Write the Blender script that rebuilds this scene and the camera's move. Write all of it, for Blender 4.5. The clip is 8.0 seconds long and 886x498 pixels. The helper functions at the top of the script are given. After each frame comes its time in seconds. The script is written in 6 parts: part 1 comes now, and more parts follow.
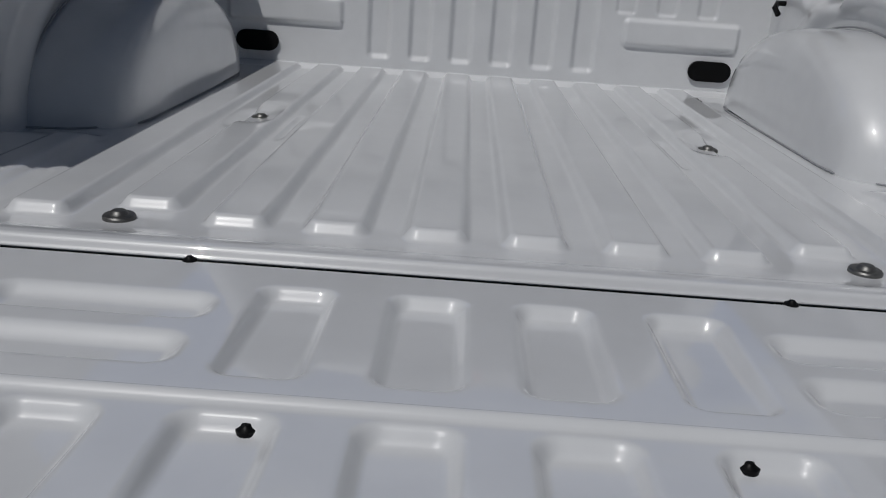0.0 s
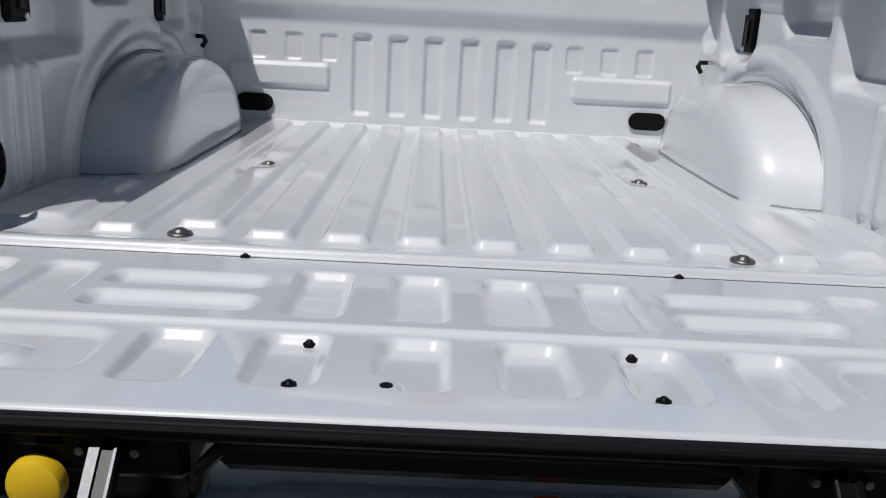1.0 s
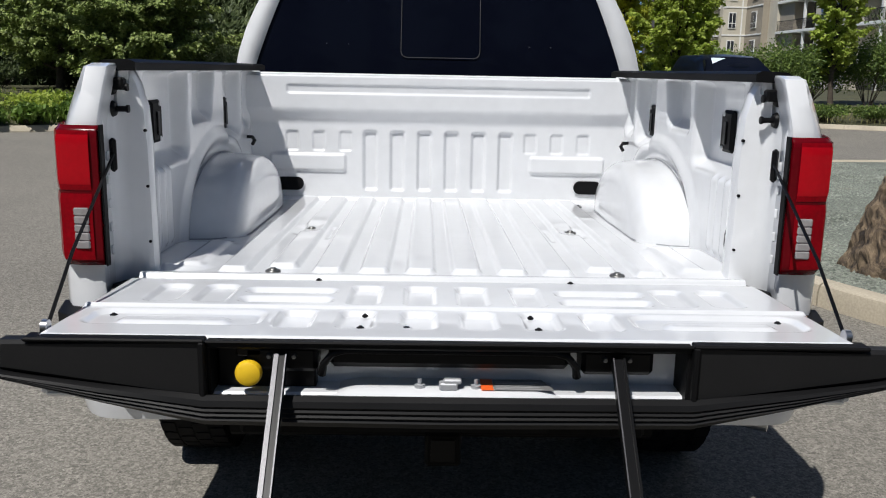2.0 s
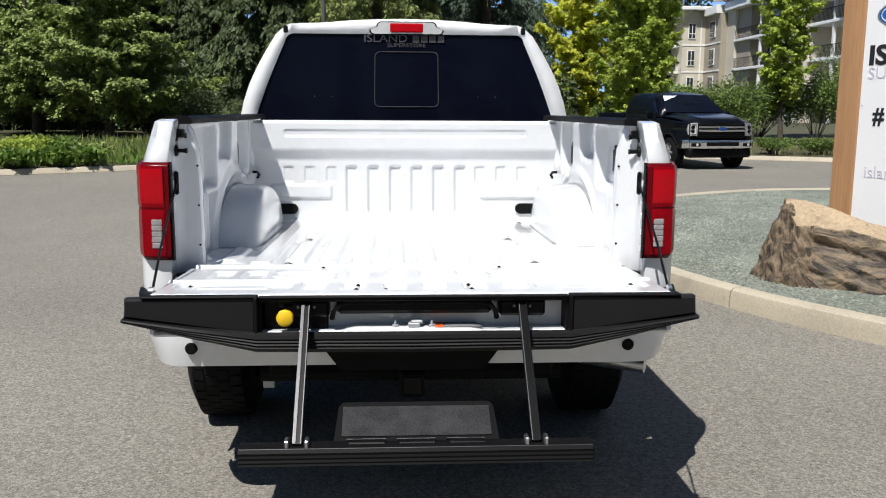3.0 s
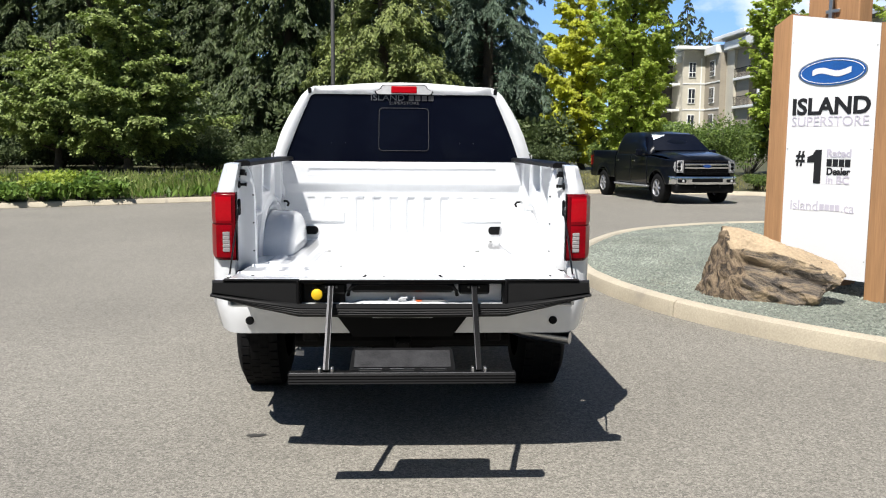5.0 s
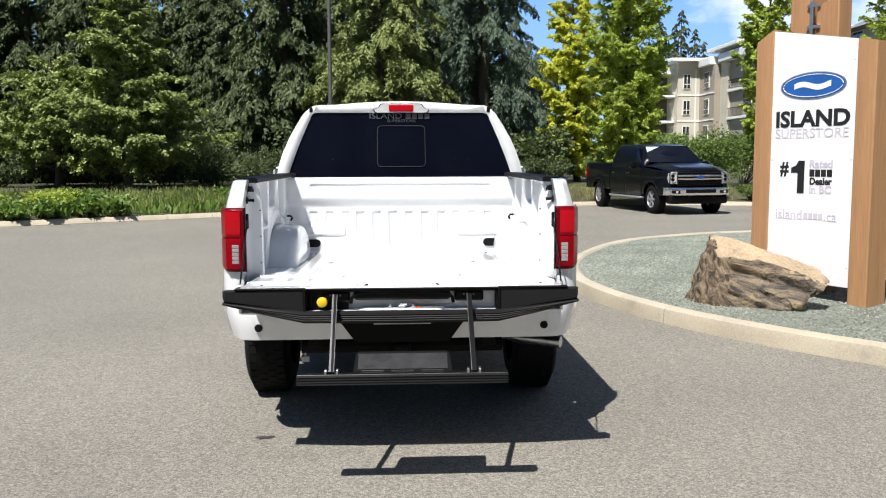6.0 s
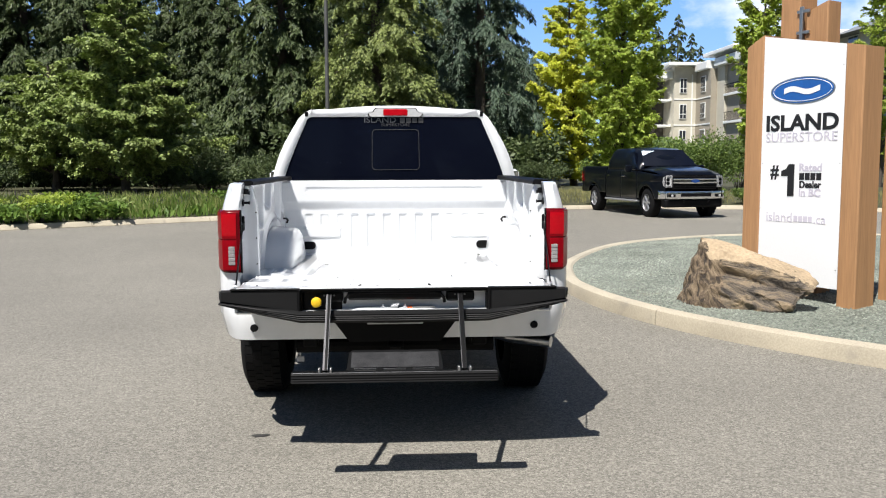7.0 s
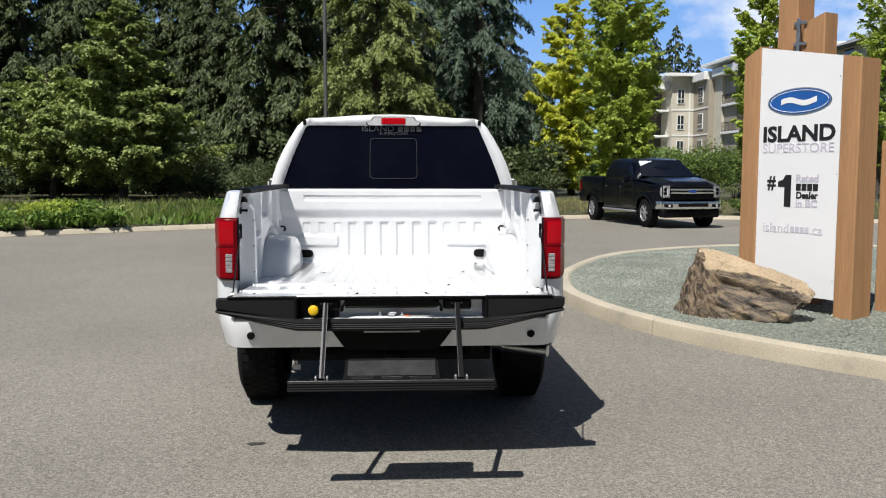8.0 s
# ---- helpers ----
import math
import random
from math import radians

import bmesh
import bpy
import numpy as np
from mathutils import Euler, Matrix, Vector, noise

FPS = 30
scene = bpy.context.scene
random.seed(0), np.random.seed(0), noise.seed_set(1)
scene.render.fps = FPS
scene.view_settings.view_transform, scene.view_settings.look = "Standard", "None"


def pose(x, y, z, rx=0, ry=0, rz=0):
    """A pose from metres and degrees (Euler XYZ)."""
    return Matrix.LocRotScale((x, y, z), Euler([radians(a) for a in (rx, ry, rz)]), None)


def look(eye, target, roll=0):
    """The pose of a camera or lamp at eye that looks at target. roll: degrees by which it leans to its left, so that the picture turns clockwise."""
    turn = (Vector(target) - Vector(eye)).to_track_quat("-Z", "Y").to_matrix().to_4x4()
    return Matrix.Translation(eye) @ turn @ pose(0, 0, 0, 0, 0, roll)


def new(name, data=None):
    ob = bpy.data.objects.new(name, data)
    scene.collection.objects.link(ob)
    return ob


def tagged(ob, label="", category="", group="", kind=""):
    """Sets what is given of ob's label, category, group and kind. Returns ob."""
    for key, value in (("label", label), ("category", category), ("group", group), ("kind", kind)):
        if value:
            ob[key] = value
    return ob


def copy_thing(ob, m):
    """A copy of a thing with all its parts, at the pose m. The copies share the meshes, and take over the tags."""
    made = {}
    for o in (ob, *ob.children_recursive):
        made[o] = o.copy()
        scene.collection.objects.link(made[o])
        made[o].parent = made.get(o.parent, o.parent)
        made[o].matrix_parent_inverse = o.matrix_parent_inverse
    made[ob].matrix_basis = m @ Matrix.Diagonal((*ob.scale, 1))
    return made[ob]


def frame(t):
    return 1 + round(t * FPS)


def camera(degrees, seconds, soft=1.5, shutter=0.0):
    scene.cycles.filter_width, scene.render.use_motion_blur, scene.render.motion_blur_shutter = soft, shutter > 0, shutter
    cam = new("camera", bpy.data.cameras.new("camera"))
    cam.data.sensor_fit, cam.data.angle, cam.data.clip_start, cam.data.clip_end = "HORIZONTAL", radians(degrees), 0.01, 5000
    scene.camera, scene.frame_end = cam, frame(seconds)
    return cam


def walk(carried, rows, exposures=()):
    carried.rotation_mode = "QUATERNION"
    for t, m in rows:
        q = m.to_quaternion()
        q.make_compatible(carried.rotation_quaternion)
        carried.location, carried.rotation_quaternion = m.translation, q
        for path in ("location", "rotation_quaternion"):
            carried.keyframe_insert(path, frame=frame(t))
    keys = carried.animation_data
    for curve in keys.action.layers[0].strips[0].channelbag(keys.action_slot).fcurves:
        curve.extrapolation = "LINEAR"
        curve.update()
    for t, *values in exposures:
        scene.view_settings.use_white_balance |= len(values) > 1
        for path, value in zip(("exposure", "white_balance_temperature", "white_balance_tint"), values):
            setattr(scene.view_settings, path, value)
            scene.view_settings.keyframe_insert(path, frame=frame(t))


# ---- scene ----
cam = camera(54.5, 8.0, soft=1.1)
PATH = [
    (0, (-0.042, -0.828, 1.224), (-0.062, 1.052, 0.542), 4.0),
    (0.3, (-0.045, -0.934, 1.261), (-0.034, 0.963, 0.626), 4.1),
    (0.5, (-0.051, -0.989, 1.235), (-0.019, 0.913, 0.617), 4.4),
    (0.7, (-0.062, -1.027, 1.197), (-0.016, 0.88, 0.592), 4.1),
    (0.8, (-0.065, -1.062, 1.2), (-0.021, 0.848, 0.605), 3.8),
    (1, (-0.054, -1.184, 1.255), (-0.016, 0.739, 0.705), 3.1),
    (1.2, (-0.044, -1.333, 1.313), (-0.024, 0.602, 0.807), 2.1),
    (1.5, (-0.043, -1.602, 1.345), (-0.037, 0.347, 0.894), 1.7),
    (1.7, (-0.045, -1.792, 1.374), (-0.031, 0.161, 0.945), 1.5),
    (2.8, (-0.065, -2.844, 1.434), (0.044, -0.877, 1.093), 0.4),
    (3, (-0.054, -3.022, 1.445), (0.054, -1.05, 1.126), 0.3),
    (3.5, (-0.053, -3.439, 1.457), (0.073, -1.465, 1.164), 0.3),
    (4, (-0.015, -3.812, 1.476), (0.102, -1.835, 1.199), 0.3),
    (4.5, (-0.001, -4.122, 1.491), (0.096, -2.141, 1.23), 0.7),
    (6, (-0.007, -4.625, 1.515), (0.092, -2.638, 1.308), -0.2),
    (6.5, (0.008, -4.693, 1.507), (0.114, -2.707, 1.297), -0.2),
    (7, (0.017, -4.721, 1.511), (0.122, -2.734, 1.313), -0.2),
    (7.5, (0.017, -4.724, 1.509), (0.12, -2.736, 1.321), -0.3),
    (8, (0.018, -4.725, 1.509), (0.129, -2.736, 1.332), 0.1),
]
walk(cam, [(t, look(eye, target, roll)) for t, eye, target, roll in PATH],
     exposures=[(0.0, -1.42, 6150, 11), (0.3, -1.12, 6150, 11), (0.5, -1.14, 6150, 11), (0.8, -1.02, 6150, 11), (1.0, -0.71, 6150, 11), (1.2, -0.62, 6150, 11), (1.5, -0.36, 6150, 11), (1.7, -0.24, 6180, 11), (2.8, 0.25, 6250, 10), (3.5, 0.45, 6300, 10), (4.5, 0.63, 6350, 10), (6.0, 0.65, 6350, 10), (7.0, 0.62, 6350, 10), (7.5, 0.6, 6350, 10), (8.0, 0.3, 6350, 10)])

# ---- daylight ----
SUN_WAY = Vector((0.33, 0.52, -1.0))
to_sun = -SUN_WAY.normalized()
sun_lamp = bpy.data.lights.new("sun", "SUN")
sun_lamp.energy, sun_lamp.angle, sun_lamp.color = 5.0, radians(0.53), (1.0, 0.955, 0.88)
new("sun", sun_lamp).matrix_world = look((0, 0, 40), Vector((0, 0, 40)) + SUN_WAY)

world = bpy.data.worlds.new("sky")
scene.world = world
world.use_nodes = True
wn, wl = world.node_tree.nodes, world.node_tree.links
wn.clear()
sky = wn.new("ShaderNodeTexSky")
sky.sky_type, sky.sun_disc = "NISHITA", False
sky.sun_elevation = math.asin(to_sun.z)
sky.sun_rotation = math.atan2(to_sun.x, to_sun.y)
sky.air_density, sky.dust_density, sky.ozone_density = 1.0, 0.2, 2.0
coord = wn.new("ShaderNodeTexCoord")
stretch = wn.new("ShaderNodeMapping")
stretch.inputs["Scale"].default_value = (1.0, 1.0, 2.6)
puffs = wn.new("ShaderNodeTexNoise")
puffs.inputs["Scale"].default_value, puffs.inputs["Detail"].default_value, puffs.inputs["Roughness"].default_value = 2.3, 7.0, 0.56
edge = wn.new("ShaderNodeValToRGB")
edge.color_ramp.elements[0].position, edge.color_ramp.elements[1].position = 0.57, 0.70
cloud_mix = wn.new("ShaderNodeMix")
cloud_mix.data_type = "RGBA"
cloud_mix.inputs["B"].default_value = (13, 13.2, 13.6, 1)
back = wn.new("ShaderNodeBackground")
back.inputs["Strength"].default_value = 0.037
wout = wn.new("ShaderNodeOutputWorld")
wl.new(coord.outputs["Generated"], stretch.inputs["Vector"])
wl.new(stretch.outputs["Vector"], puffs.inputs["Vector"])
wl.new(puffs.outputs["Fac"], edge.inputs["Fac"])
wl.new(edge.outputs["Color"], cloud_mix.inputs["Factor"])
wl.new(sky.outputs["Color"], cloud_mix.inputs["A"])
wl.new(cloud_mix.outputs["Result"], back.inputs["Color"])
wl.new(back.outputs["Background"], wout.inputs["Surface"])

# ---- materials ----


def mat(name, color, rough=0.5, metal=0.0, coat=0.0, var=0.06, scale=3.0, fine=60.0, bump=0.0, dist=0.002, stain=None, stain_at=0.62, spec=0.5, coat_rough=0.09):
    """A surface with a coarse and a fine change of tone, and a fine relief."""
    m = bpy.data.materials.new(name)
    m.use_nodes = True
    n, l = m.node_tree.nodes, m.node_tree.links
    b = n["Principled BSDF"]
    b.inputs["Metallic"].default_value, b.inputs["Coat Weight"].default_value = metal, coat
    b.inputs["Coat Roughness"].default_value, b.inputs["Specular IOR Level"].default_value = coat_rough, spec
    tc = n.new("ShaderNodeTexCoord")
    n1, n2 = n.new("ShaderNodeTexNoise"), n.new("ShaderNodeTexNoise")
    n1.inputs["Scale"].default_value, n1.inputs["Detail"].default_value = scale, 4.0
    n2.inputs["Scale"].default_value, n2.inputs["Detail"].default_value = fine, 3.0
    l.new(tc.outputs["Object"], n1.inputs["Vector"]), l.new(tc.outputs["Object"], n2.inputs["Vector"])
    add = n.new("ShaderNodeMath")
    add.operation = "ADD"
    l.new(n1.outputs["Fac"], add.inputs[0]), l.new(n2.outputs["Fac"], add.inputs[1])
    tone = n.new("ShaderNodeMapRange")
    tone.inputs["From Min"].default_value, tone.inputs["From Max"].default_value = 0.6, 1.4
    tone.inputs["To Min"].default_value, tone.inputs["To Max"].default_value = 1 - var * 2, 1 + var * 2
    l.new(add.outputs[0], tone.inputs["Value"])
    mul = n.new("ShaderNodeMix")
    mul.data_type, mul.blend_type = "RGBA", "MULTIPLY"
    mul.inputs["Factor"].default_value = 1.0
    mul.inputs["A"].default_value = (*color, 1)
    l.new(tone.outputs["Result"], mul.inputs["B"])
    color_out = mul.outputs["Result"]
    if stain:
        ramp = n.new("ShaderNodeValToRGB")
        ramp.color_ramp.elements[0].position, ramp.color_ramp.elements[1].position = stain_at, stain_at + 0.12
        n3 = n.new("ShaderNodeTexNoise")
        n3.inputs["Scale"].default_value, n3.inputs["Detail"].default_value = scale * 2.3, 6.0
        l.new(tc.outputs["Object"], n3.inputs["Vector"]), l.new(n3.outputs["Fac"], ramp.inputs["Fac"])
        mix = n.new("ShaderNodeMix")
        mix.data_type = "RGBA"
        mix.inputs["B"].default_value = (*stain, 1)
        l.new(ramp.outputs["Color"], mix.inputs["Factor"]), l.new(color_out, mix.inputs["A"])
        color_out = mix.outputs["Result"]
    l.new(color_out, b.inputs["Base Color"])
    rr = n.new("ShaderNodeMapRange")
    rr.inputs["To Min"].default_value, rr.inputs["To Max"].default_value = max(0.02, rough * 0.85), min(1.0, rough * 1.15)
    l.new(n1.outputs["Fac"], rr.inputs["Value"]), l.new(rr.outputs["Result"], b.inputs["Roughness"])
    if bump:
        bp = n.new("ShaderNodeBump")
        bp.inputs["Strength"].default_value, bp.inputs["Distance"].default_value = bump, dist
        l.new(n2.outputs["Fac"], bp.inputs["Height"]), l.new(bp.outputs["Normal"], b.inputs["Normal"])
    return m


def nodes_of(m):
    return m.node_tree.nodes, m.node_tree.links, m.node_tree.nodes["Principled BSDF"]


def leaf_mat(name, low, high, back, thin=0.3):
    """Leaves that differ one from another, and let some light through."""
    m = bpy.data.materials.new(name)
    m.use_nodes = True
    n, l, b = nodes_of(m)
    geo = n.new("ShaderNodeNewGeometry")
    ramp = n.new("ShaderNodeValToRGB")
    ramp.color_ramp.elements[0].color, ramp.color_ramp.elements[1].color = (*low, 1), (*high, 1)
    l.new(geo.outputs["Random Per Island"], ramp.inputs["Fac"])
    tc, patch, tone, mul = n.new("ShaderNodeTexCoord"), n.new("ShaderNodeTexNoise"), n.new("ShaderNodeMapRange"), n.new("ShaderNodeMix")
    patch.inputs["Scale"].default_value, patch.inputs["Detail"].default_value = 1.1, 3.0
    tone.inputs["From Min"].default_value, tone.inputs["From Max"].default_value = 0.3, 0.7
    tone.inputs["To Min"].default_value, tone.inputs["To Max"].default_value = 0.72, 1.28
    mul.data_type, mul.blend_type = "RGBA", "MULTIPLY"
    mul.inputs["Factor"].default_value = 1.0
    l.new(tc.outputs["Object"], patch.inputs["Vector"]), l.new(patch.outputs["Fac"], tone.inputs["Value"])
    l.new(ramp.outputs["Color"], mul.inputs["A"]), l.new(tone.outputs["Result"], mul.inputs["B"])
    l.new(mul.outputs["Result"], b.inputs["Base Color"])
    b.inputs["Roughness"].default_value, b.inputs["Specular IOR Level"].default_value = 0.55, 0.35
    tr = n.new("ShaderNodeBsdfTranslucent")
    tr.inputs["Color"].default_value = (*back, 1)
    mix = n.new("ShaderNodeMixShader")
    mix.inputs["Fac"].default_value = thin
    out = n["Material Output"]
    l.new(b.outputs["BSDF"], mix.inputs[1]), l.new(tr.outputs["BSDF"], mix.inputs[2]), l.new(mix.outputs["Shader"], out.inputs["Surface"])
    return m


def glass_mat(name, tint, rough=0.03):
    """Dark tinted car glass: a thin dark pane with a clear gloss."""
    m = mat(name, tint, rough, var=0.02, spec=0.07)
    return m


WHITE = mat("white_paint", (0.69, 0.702, 0.722), 0.36, coat=1.0, var=0.018, scale=4.5, fine=18.0, bump=0.02, dist=0.001, coat_rough=0.03)
BLACKP = mat("black_paint", (0.0025, 0.0035, 0.007), 0.3, coat=0.35, var=0.05, spec=0.15, coat_rough=0.05)
PLASTIC = mat("black_plastic", (0.0045, 0.0045, 0.005), 0.58, var=0.08, fine=300.0, bump=0.15, dist=0.0006, spec=0.12)
TRIMBLACK = mat("grained_trim", (0.0105, 0.0105, 0.011), 0.55, var=0.1, scale=6.0, fine=300.0, bump=0.15, dist=0.0006, spec=0.2)
BARBLACK = mat("ribbed_bar_plastic", (0.0065, 0.0065, 0.007), 0.5, var=0.1, scale=6.0, fine=300.0, bump=0.1, dist=0.0006, spec=0.18)
SATIN = mat("satin_black_metal", (0.004, 0.004, 0.0045), 0.42, var=0.08, spec=0.15)
GRIT = mat("grit_tread", (0.030, 0.030, 0.032), 0.85, var=0.40, scale=14.0, fine=240.0, bump=0.8, dist=0.003, spec=0.2)
BOLT = mat("dull_bolt_steel", (0.16, 0.16, 0.155), 0.45, metal=0.8, var=0.15)
STEEL = mat("brushed_steel", (0.55, 0.55, 0.56), 0.32, metal=1.0, var=0.08)
GALV = mat("galvanised_metal", (0.42, 0.43, 0.45), 0.42, metal=0.3, var=0.08)
CHROME = mat("chrome", (0.75, 0.76, 0.78), 0.08, metal=1.0, var=0.03)
RUBBER = mat("tyre_rubber", (0.0075, 0.0075, 0.008), 0.8, var=0.15, bump=0.2, spec=0.15)
YELLOW = mat("yellow_plastic", (0.75, 0.48, 0.012), 0.45, var=0.04)
ORANGE = mat("orange_label", (0.85, 0.13, 0.02), 0.5, var=0.03)
RED = mat("red_lens", (0.36, 0.0015, 0.007), 0.3, coat=0.3, var=0.05, scale=5.0, fine=90.0, bump=0.1, spec=0.08)
REDMID = mat("mid_red_lens", (0.20, 0.001, 0.005), 0.3, var=0.14, scale=14.0, fine=120.0, bump=0.1, spec=0.10)
REDDARK = mat("dark_red_lens", (0.10, 0.001, 0.004), 0.25, var=0.08, spec=0.15)
HEADLENS = mat("headlight_lens", (0.40, 0.40, 0.41), 0.15, coat=1.0, var=0.35, scale=9.0, fine=60.0)
REVLENS = mat("reversing_lens", (0.26, 0.245, 0.245), 0.2, coat=0.6, var=0.1, fine=60.0)
LENS = mat("clear_lens", (0.46, 0.46, 0.47), 0.15, coat=1.0, var=0.07, fine=40.0)
GLASS = glass_mat("privacy_glass", (0.003, 0.004, 0.009))
SCREEN = mat("windscreen_glass", (0.003, 0.004, 0.009), 0.04, var=0.02, spec=0.45)
UNDER = mat("underbody", (0.006, 0.006, 0.006), 0.75, var=0.2, spec=0.1)
LETTER = mat("grey_decal", (0.062, 0.066, 0.08), 0.6, var=0.02)
GREYLINE = mat("grey_bars", (0.045, 0.045, 0.05), 0.6, var=0.02)

# ---- building tools ----


def smooth(x):
    x = np.clip(x, 0, 1)
    return x * x * (3 - 2 * x)


def bump_rect(x, y, cx, cy, hx, hy, r, w):
    """1 inside a rounded rectangle, 0 outside, with a wall of width w."""
    qx, qy = np.abs(x - cx) - hx + r, np.abs(y - cy) - hy + r
    d = np.hypot(np.maximum(qx, 0), np.maximum(qy, 0)) + np.minimum(np.maximum(qx, qy), 0) - r
    return smooth(0.5 - d / w)


class Geo:
    """Gathers vertices and faces of one mesh."""

    def __init__(self):
        self.v, self.f = [], []

    def add(self, verts, faces):
        o = len(self.v)
        self.v += [tuple(p) for p in verts]
        self.f += [tuple(i + o for i in f) for f in faces]
        return self

    def box(self, a, b, c=0.0):
        """A box from corner a to corner b with chamfers c."""
        x, y, z = [(min(p, q), max(p, q)) for p, q in zip(a, b)]
        c = min(c, *(0.45 * (k[1] - k[0]) for k in (x, y, z)))
        if c <= 0:
            vs = [(x[i], y[j], z[k]) for i in (0, 1) for j in (0, 1) for k in (0, 1)]
            return self.add(vs, [(0, 1, 3, 2), (4, 6, 7, 5), (0, 4, 5, 1), (2, 3, 7, 6), (0, 2, 6, 4), (1, 5, 7, 3)])
        pts = []
        for i in (0, 1):
            for j in (0, 1):
                for k in (0, 1):
                    s = [1 - 2 * i, 1 - 2 * j, 1 - 2 * k]
                    p = [x[i], y[j], z[k]]
                    for a2 in range(3):
                        pts.append([p[q] if q == a2 else p[q] + s[q] * c for q in range(3)])
        return self.hull(pts)

    def hull(self, pts):
        bm = bmesh.new()
        for p in pts:
            bm.verts.new(p)
        bmesh.ops.convex_hull(bm, input=bm.verts[:])
        loose = [v for v in bm.verts if not v.link_faces]
        bmesh.ops.delete(bm, geom=loose, context="VERTS")
        bmesh.ops.dissolve_limit(bm, angle_limit=0.01, verts=bm.verts[:], edges=bm.edges[:])
        bm.verts.index_update()
        self.add([v.co[:] for v in bm.verts], [[v.index for v in f.verts] for f in bm.faces])
        bm.free()
        return self

    def prism(self, poly, axis, a, b):
        """A polygon in the two other axes, drawn out along axis from a to b."""
        n = len(poly)

        def put(p, h):
            return {"x": (h, p[0], p[1]), "y": (p[0], h, p[1]), "z": (p[0], p[1], h)}[axis]
        vs = [put(p, a) for p in poly] + [put(p, b) for p in poly]
        fs = [tuple(range(n))[::-1], tuple(range(n, 2 * n))] + [(i, (i + 1) % n, n + (i + 1) % n, n + i) for i in range(n)]
        return self.add(vs, fs)

    def tube(self, pts, radii, n=8, caps=True):
        pts = [Vector(p) for p in pts]
        if not isinstance(radii, (list, tuple)):
            radii = [radii] * len(pts)
        vs, fs = [], []
        for i, p in enumerate(pts):
            way = (pts[min(i + 1, len(pts) - 1)] - pts[max(i - 1, 0)]).normalized()
            side = way.cross(Vector((0.02, 0.03, 1)) if abs(way.z) < 0.95 else Vector((1, 0.02, 0.03))).normalized()
            up = side.cross(way)
            vs += [p + radii[i] * (math.cos(2 * math.pi * k / n) * side + math.sin(2 * math.pi * k / n) * up) for k in range(n)]
        for i in range(len(pts) - 1):
            fs += [(i * n + k, i * n + (k + 1) % n, (i + 1) * n + (k + 1) % n, (i + 1) * n + k) for k in range(n)]
        if caps:
            fs += [tuple(range(n))[::-1], tuple(range((len(pts) - 1) * n, len(pts) * n))]
        return self.add(vs, fs)

    def lathe(self, profile, at, axis="z", n=32, caps=True):
        """A profile of (radius, height) turned about an axis through the point at."""
        vs, fs = [], []
        for r, h in profile:
            for k in range(n):
                a = 2 * math.pi * k / n
                c, s = r * math.cos(a), r * math.sin(a)
                d = {"z": (c, s, h), "y": (c, h, s), "x": (h, c, s)}[axis]
                vs.append([at[i] + d[i] for i in range(3)])
        for i in range(len(profile) - 1):
            fs += [(i * n + k, i * n + (k + 1) % n, (i + 1) * n + (k + 1) % n, (i + 1) * n + k) for k in range(n)]
        if caps and profile[0][0] > 1e-6:
            fs.append(tuple(range(n))[::-1])
        if caps and profile[-1][0] > 1e-6:
            fs.append(tuple(range((len(profile) - 1) * n, len(profile) * n)))
        return self.add(vs, fs)

    def grid(self, P):
        """A sheet from an array of points (nu, nv, 3)."""
        nu, nv = P.shape[:2]
        i, j = np.meshgrid(np.arange(nu - 1), np.arange(nv - 1), indexing="ij")
        a = (i * nv + j).ravel()
        return self.add(P.reshape(-1, 3).tolist(), np.stack([a, a + nv, a + nv + 1, a + 1], 1).tolist())

    def loft(self, rings, closed=True, caps=True):
        n = len(rings[0])
        vs = [p for r in rings for p in r]
        fs = []
        for i in range(len(rings) - 1):
            for k in range(n if closed else n - 1):
                fs.append((i * n + k, i * n + (k + 1) % n, (i + 1) * n + (k + 1) % n, (i + 1) * n + k))
        if caps:
            fs += [tuple(range(n))[::-1], tuple(range((len(rings) - 1) * n, len(rings) * n))]
        return self.add(vs, fs)

    def mirror(self):
        o = len(self.v)
        self.v += [(-x, y, z) for x, y, z in self.v]
        self.f += [tuple(i + o for i in f)[::-1] for f in self.f]
        return self

    def flip_x(self):
        self.v = [(-x, y, z) for x, y, z in self.v]
        self.f = [f[::-1] for f in self.f]
        return self


def part(name, g, material, parent=None, label="", shade=35, thick=0.0):
    """Links what Geo gathered as one mesh object under a thing or a part."""
    me = bpy.data.meshes.new(name)
    me.from_pydata(g.v, [], g.f)
    bm = bmesh.new()
    bm.from_mesh(me)
    bmesh.ops.recalc_face_normals(bm, faces=bm.faces[:])
    bm.to_mesh(me)
    bm.free()
    me.materials.append(material)
    if shade:
        me.polygons.foreach_set("use_smooth", [True] * len(me.polygons))
        me.set_sharp_from_angle(angle=radians(shade))
    ob = new(name, me)
    ob.parent = parent
    if thick:
        mod = ob.modifiers.new("thickness", "SOLIDIFY")
        mod.thickness, mod.offset = thick, -1 if thick > 0 else 1
    if label:
        tagged(ob, label)
    return ob


def thing(name, label, category, at=None, group="", kind=""):
    ob = new(name)
    ob.empty_display_size = 0.2
    if at is not None:
        ob.matrix_world = at
    return tagged(ob, label, category, group, kind)


